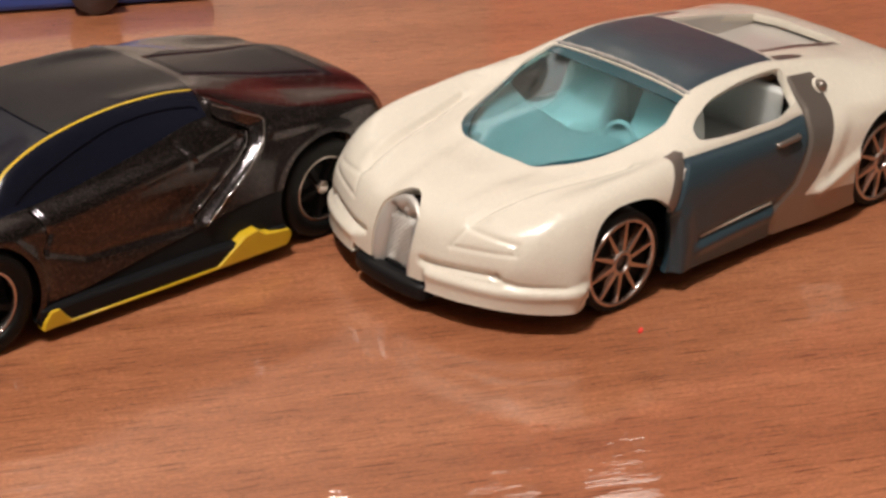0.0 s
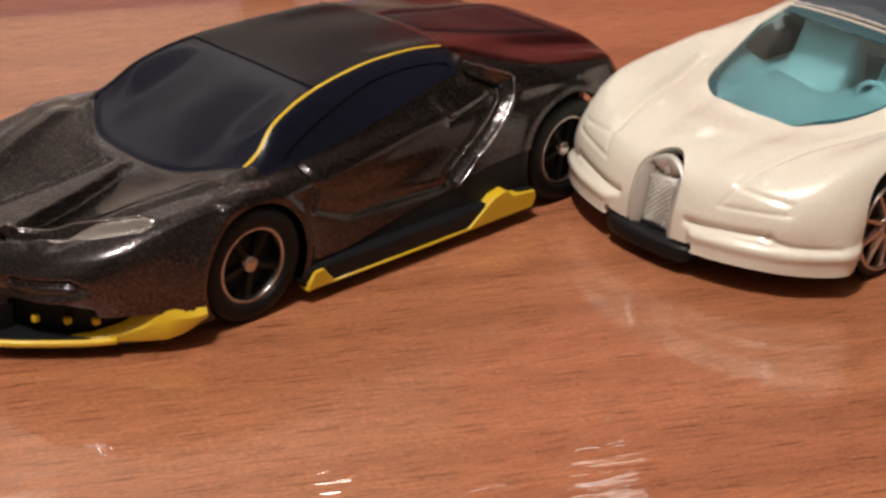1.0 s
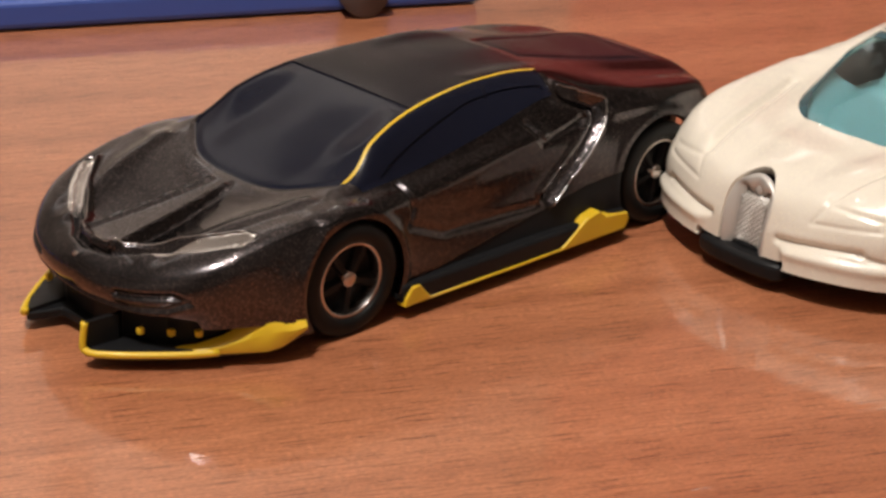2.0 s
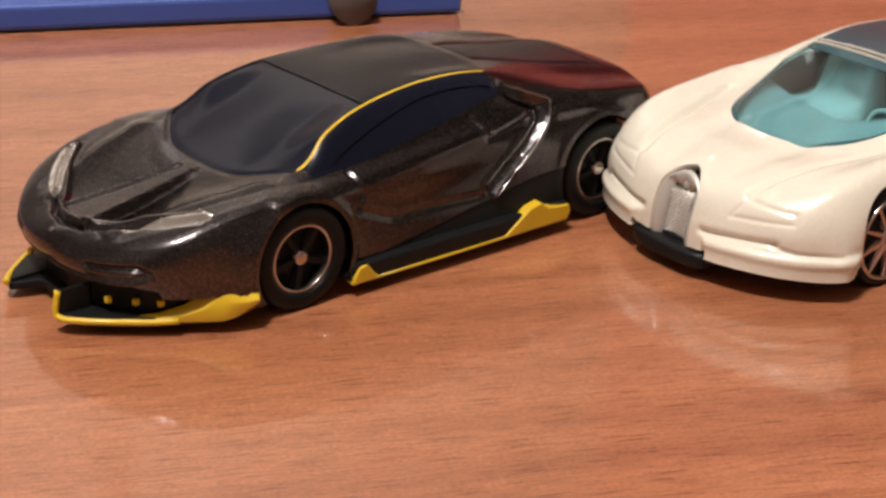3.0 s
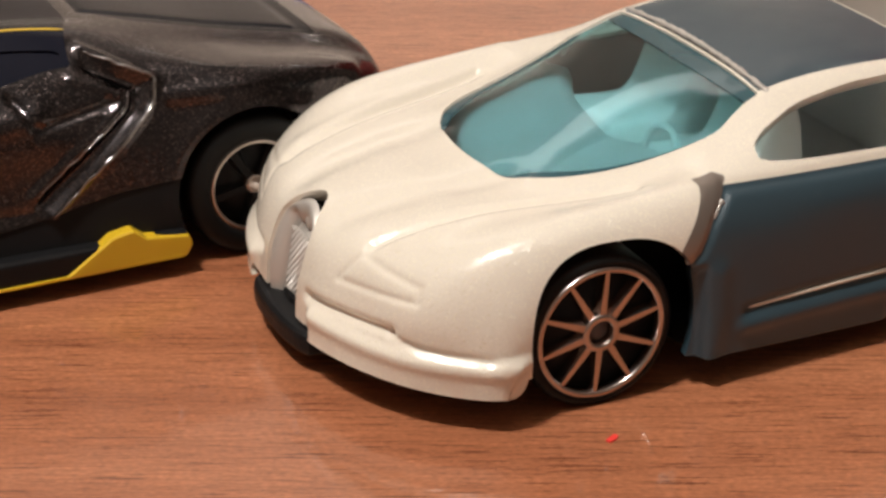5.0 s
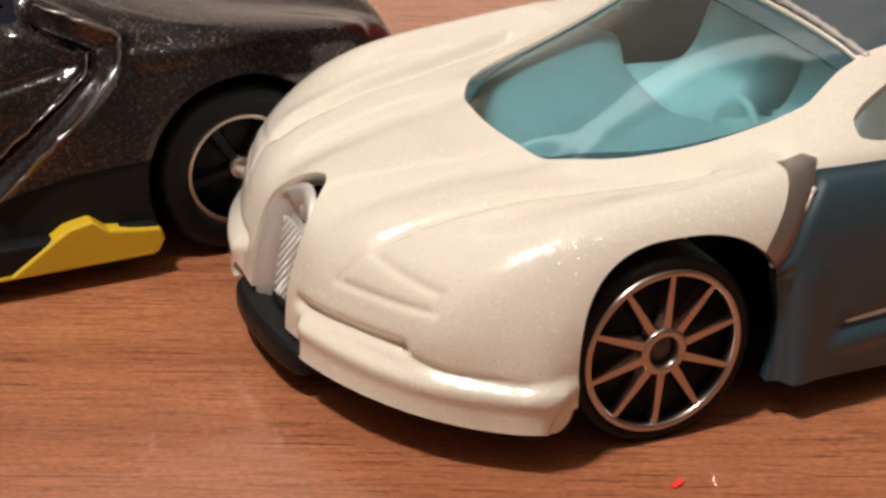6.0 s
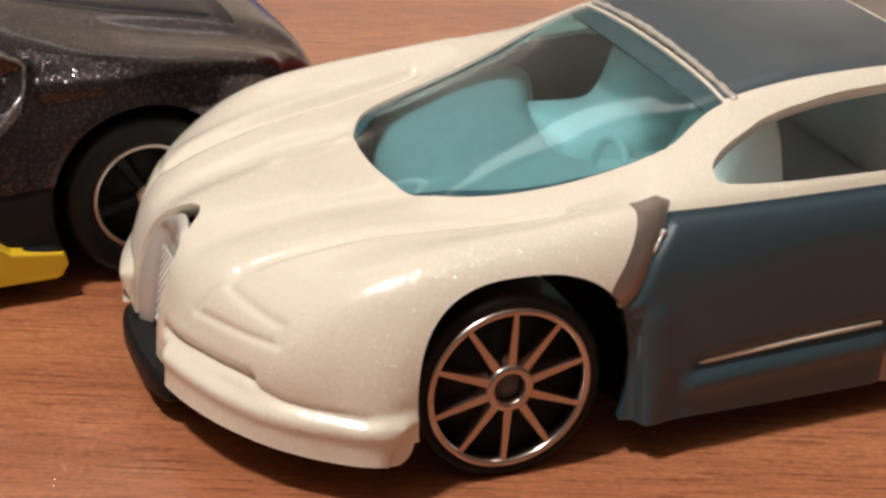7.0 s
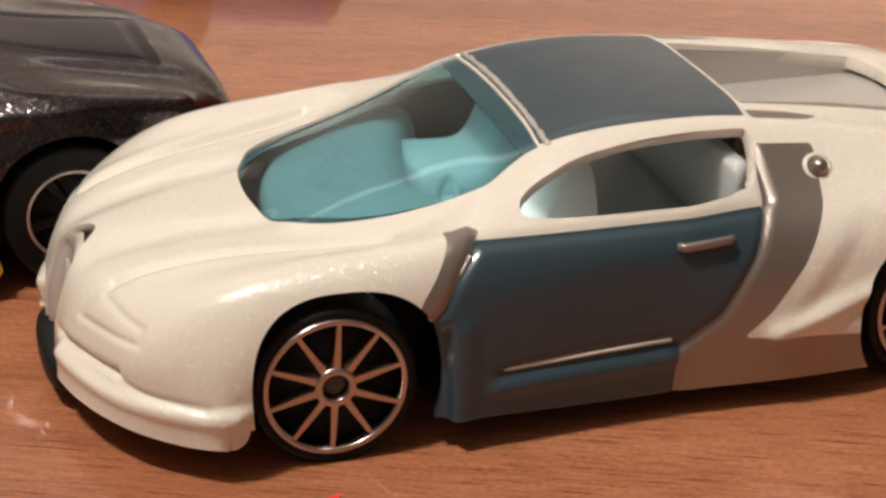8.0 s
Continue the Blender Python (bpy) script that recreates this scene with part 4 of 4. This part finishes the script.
    for side in (1, -1):
        part("side_window", s.panel("side_window", side, 0.25, thick=0.5), GLOSS_BLACK, car, "dark gloss side window")
        part("sill_panel", s.panel("sill_panel", side, 0.15, thick=0.6), BLACK, car, "black plastic lower side panel")
        part("pillar", s.panel("pillar", side, 0.05, thick=0.6), GLOSS_BLACK, car, "gloss black window surround")
        part("yellow_line" if side > 0 else "roof_line", s.panel("yellow_line", side, thick=0.6), YELLOW if side > 0 else SATIN_BLACK, car, "yellow line over the side window" if side > 0 else "black edge of the roof")
        part("headlight", s.panel("headlight", side, 0.1, thick=0.5), LAMP_SILVER, car, "silvery headlight")
        edge = [(22.2, side * 4.7, 4.4), (22.5, side * 4.7, 2.3), (22.4, side * 5.2, 1.7), (20.4, side * 7.5, 1.6), (16.2, side * 10.9, 1.6), (13.5, side * 12.8, 1.7)]
        if side < 0:
            edge = edge[1:]
        part("splitter_edge", tube("splitter_edge", curve_through(edge, 24), 0.34, 8), YELLOW, tray, "yellow painted splitter edge")
        fin = [(21.9, side * 4.5), (22.3, side * 4.6), (22.3, side * 4.9), (19.0, side * 5.2), (18.2, side * 4.6)]
        part("splitter_fin", prism("splitter_fin", fin, 1.6, 4.4 if side > 0 else 2.3), BLACK, tray)
        flare_in = [(17.2, 10.0, 1.5, 1.8), (15.0, 11.5, 1.45, 2.2), (13.0, 12.9, 1.4, 3.0), (11.2, 14.1, 1.4, 4.3), (9.8, 15.1, 1.45, 5.2), (8.6, 15.7, 1.8, 5.0), (7.6, 16.1, 2.4, 4.3), (6.5, 16.6, 3.2, 4.0)]
        verts, faces = [], []
        for x, y, z0, z1 in flare_in:
            verts += [(x * MM, side * y * MM, z0 * MM), (x * MM, side * (y + 0.1) * MM, (z0 + z1) / 2 * MM), ((x - 0.4) * MM, side * (y - 0.7) * MM, z1 * MM), ((x - 0.8) * MM, side * (y - 1.6) * MM, z0 * MM)]
        for i in range(len(flare_in) - 1):
            for k in range(4):
                q = (4 * i + k, 4 * i + (k + 1) % 4, 4 * i + 4 + (k + 1) % 4, 4 * i + 4 + k)
                faces.append(q if side < 0 else q[::-1])
        faces += [(0, 1, 2, 3), tuple(4 * (len(flare_in) - 1) + k for k in (3, 2, 1, 0))]
        part("splitter_flare", mesh_of("splitter_flare", verts, faces), YELLOW, tray, "yellow painted winglet", bevel=0.15)
        for y, z in ((7.4, 3.0), (9.3, 2.9), (11.0, 2.9)):
            x = 18.9 - (y - 7.0) * 1.05
            part("grille_dot", box("grille_dot", x - 0.6, x, side * y - 0.28, side * y + 0.28, z, z + 0.65), YELLOW, tray, bevel=0.1)
        for y, z in ((7.6, 5.6), (9.6, 5.6)):
            x = 18.6 - (y - 7.0) * 0.95
            part("grille_dot", box("grille_dot", x - 0.6, x, side * y - 0.35, side * y + 0.35, z, z + 0.35), YELLOW, tray, bevel=0.08)
        skirt = part("side_skirt", prism("side_skirt", [(-6.0, side * 13.6), (-5.6, side * 15.8), (-7.5, side * 16.1), (-35.0, side * 16.4), (-36.2, side * 16.3), (-35.8, side * 13.6)], 1.5, 3.6), BLACK, car, "black plastic side skirt", bevel=0.4)
        rod = [(-6.0, side * 16.0, 1.6), (-20, side * 16.27, 1.6), (-35.6, side * 16.5, 1.7)]
        part("skirt_line", tube("skirt_line", rod, 0.14, 8), YELLOW, skirt, "thin yellow line along the skirt")
        tip = [(-5.7, 1.4), (-5.9, 2.3), (-6.6, 3.3), (-7.6, 3.4), (-8.3, 2.5), (-9.2, 1.6)]
        tail = [(-26.2, 1.5), (-28.4, 3.0), (-30.2, 4.2), (-31.8, 4.5), (-32.8, 3.7), (-36.1, 3.3), (-36.4, 2.5), (-35.9, 1.6)]
        for name, shape, y0 in (("skirt_tip", tip, 15.75), ("skirt_fin", tail, 16.1)):
            n = len(shape)
            verts = [(x * MM, side * (y0 - 0.9) * MM, z * MM) for x, z in shape] + [(x * MM, side * (y0 + 0.45) * MM, z * MM) for x, z in shape]
            faces = [tuple(range(n)), tuple(range(n, 2 * n))[::-1]] + [(i, n + i, n + (i + 1) % n, (i + 1) % n) for i in range(n)]
            me = mesh_of(name, verts, faces, False)
            bm = bmesh.new()
            bm.from_mesh(me)
            bmesh.ops.recalc_face_normals(bm, faces=bm.faces)
            bm.to_mesh(me)
            bm.free()
            part(name, me, YELLOW, skirt, "yellow painted skirt piece", bevel=0.2)
        wheel_dark(car, 0.0, side)
        wheel_dark(car, -42.2, side)
    part("wheel_well", prism("wheel_well", mirrored([(9.0, 4), (8.0, 9.6), (-8.0, 9.6), (-8, 4)]), 5.0, 9.2), BLACK, car)
    part("wheel_well", prism("wheel_well", mirrored([(-34.0, 4), (-34.0, 9.6), (-50.0, 9.6), (-52, 4)]), 5.0, 11.4), BLACK, car)
    under = mirrored([(14.0, 0), (12.0, 8), (7, 9.8), (-49, 9.8), (-53, 8)])
    part("chassis", prism("chassis", under, 1.5, 9.0), BLACK, car, "black plastic chassis", bevel=0.3)
    part("badge", lathe_mesh("badge", [(0.01, 0.2), (0.4, 0.18), (0.55, 0.0), (0.55, -0.4)], 16), COPPER, car, "small gold shield").matrix_local = pose(0.0197, 0, 0.0084, -45, 0, -90)
    return car


dark_car()


# ---- things behind ----
def blue_folder():
    ob = tagged(new("card_folder"), "dark blue card folder lying on the table behind the cars", "folder")
    ob.matrix_world = pose(-0.0604, -0.0593, 0, 0, 0, math.degrees(GRAIN))
    part("cover", box("cover", -260, 22, 2.0, 162, 0.3, 4.2), NAVY, ob, bevel=0.8)
    tab = lathe_mesh("clasp", [(0.01, 2.2), (2.8, 2.2), (3.4, 1.6), (3.5, -2.0), (0.01, -2.0)], 32)
    part("clasp", tab, SMOKE, ob, "smoke grey round clasp").matrix_local = pose(0.0048, 0.0008, 0.0037, 0, 0, 0)
    return ob


blue_folder()

speck = tagged(new("paint_speck", prism("paint_speck", [(-0.5, -0.18), (0.45, -0.22), (0.5, 0.12), (-0.1, 0.24), (-0.48, 0.15)], 0.0, 0.14)), "tiny red plastic speck lying on the table", "speck")
speck.data.materials.append(SPECK)
speck.matrix_world = pose(-0.0519, 0.0530, 0, 0, 0, 30)


def corner_lamp():
    ob = tagged(new("ceiling_lamp"), "round white glass lamp hanging from the ceiling", "lamp")
    ob.location = (-1.66, -1.74, 1.70)
    glow = bpy.data.materials.new("lamp_glow")
    glow.use_nodes = True
    p = glow.node_tree.nodes["Principled BSDF"]
    p.inputs["Emission Color"].default_value = (1.0, 0.93, 0.84, 1)
    p.inputs["Emission Strength"].default_value = 30.0
    rod = part("rod", tube("rod", [(0, 0, 20), (0, 1, 500)], 8, 10), CHROME, ob)
    verts, faces = lathe([(26 * math.sin(a), 26 * math.cos(a)) for a in np.linspace(0.02, 3.12, 16)], 24)
    part("globe", mesh_of("globe", verts, faces), glow, ob, "glowing white globe").visible_shadow = False
    soft_glow = glow.copy()
    soft_glow.node_tree.nodes["Principled BSDF"].inputs["Emission Strength"].default_value = 3.5
    for at in ((-0.36, 0.26, -0.02), (-0.22, 0.14, 0.06)):
        verts, faces = lathe([(70 * math.sin(a), 55 * math.cos(a)) for a in np.linspace(0.02, 3.12, 16)], 24)
        shade = part("shade", mesh_of("shade", verts, faces), soft_glow, ob, "frosted glass shade")
        shade.location = at
        part("arm", tube("arm", [(0, 0, 20), (at[0] * 500, at[1] * 500, 120), (at[0] * 1000, at[1] * 1000, at[2] * 1000 + 50)], 7, 8), CHROME, ob)
    return ob


corner_lamp()


def main_lamp():
    ob = tagged(new("ceiling_lamp"), "small chrome pendant lamp above the table", "lamp")
    ob.location = (0.50, 0.19, 1.52)
    part("cap", lathe_mesh("cap", [(12, 150), (34, 140), (40, 110), (12, 108)], 24), CHROME, ob).rotation_euler = (radians(90), 0, 0)
    part("rod", tube("rod", [(0, 0, 140), (0, 1, 640)], 6, 8), CHROME, ob)
    return ob


main_lamp()


# Holder for an added light; its shade hides the bulb from the cars.
def wall_fill(at, reach):
    ob = tagged(new("wall_fill"), "unseen added lamp that brightens the wall behind the table", "lamp", "lamps on the wall")
    ob.location = at
    part("back_plate", box("back_plate", -40, 40, -reach, 12 - reach, -50, 50), CHROME, ob, bevel=3)
    part("arm", tube("arm", [(0, 10 - reach, 0), (0, -reach * 0.5, -30), (0, 20, -60), (0, 36, -40)], 5, 8), CHROME, ob)
    part("shade", box("shade", -72, 72, 34, 38, -76, 60), FRAME_PAINT, ob, bevel=1.5)
    return ob


wall_fill((-1.42, -1.52, 0.34), 480)
wall_fill((-0.52, -1.60, 0.26), 400)
wall_fill((-1.20, -1.52, 1.45), 480)


def curtain():
    ob = tagged(new("curtain"), "dark red cloth curtain hanging in folds on the wall", "curtain")
    ob.location = (-2.13, 0, 0)
    across, down = np.linspace(-1.92, -0.75, 150), np.linspace(0.0, 2.02, 12)
    verts = [(0.032 * math.sin(y * 52 + 1.3 * math.sin(y * 9)) * (0.7 + 0.3 * (2.0 - z) / 2.0), y, z) for z in down for y in across]
    n = len(across)
    faces = [(j * n + i, j * n + i + 1, (j + 1) * n + i + 1, (j + 1) * n + i) for j in range(11) for i in range(n - 1)]
    part("cloth", mesh_of("cloth", verts, faces), RED_CLOTH, ob, "dark red folded cloth", thick=2)
    part("rod", tube("rod", [(0, -1960, 2030), (0, -1300, 2031), (0, -700, 2030)], 10, 10), CHROME, ob, "chrome curtain rod")
    return ob


curtain()
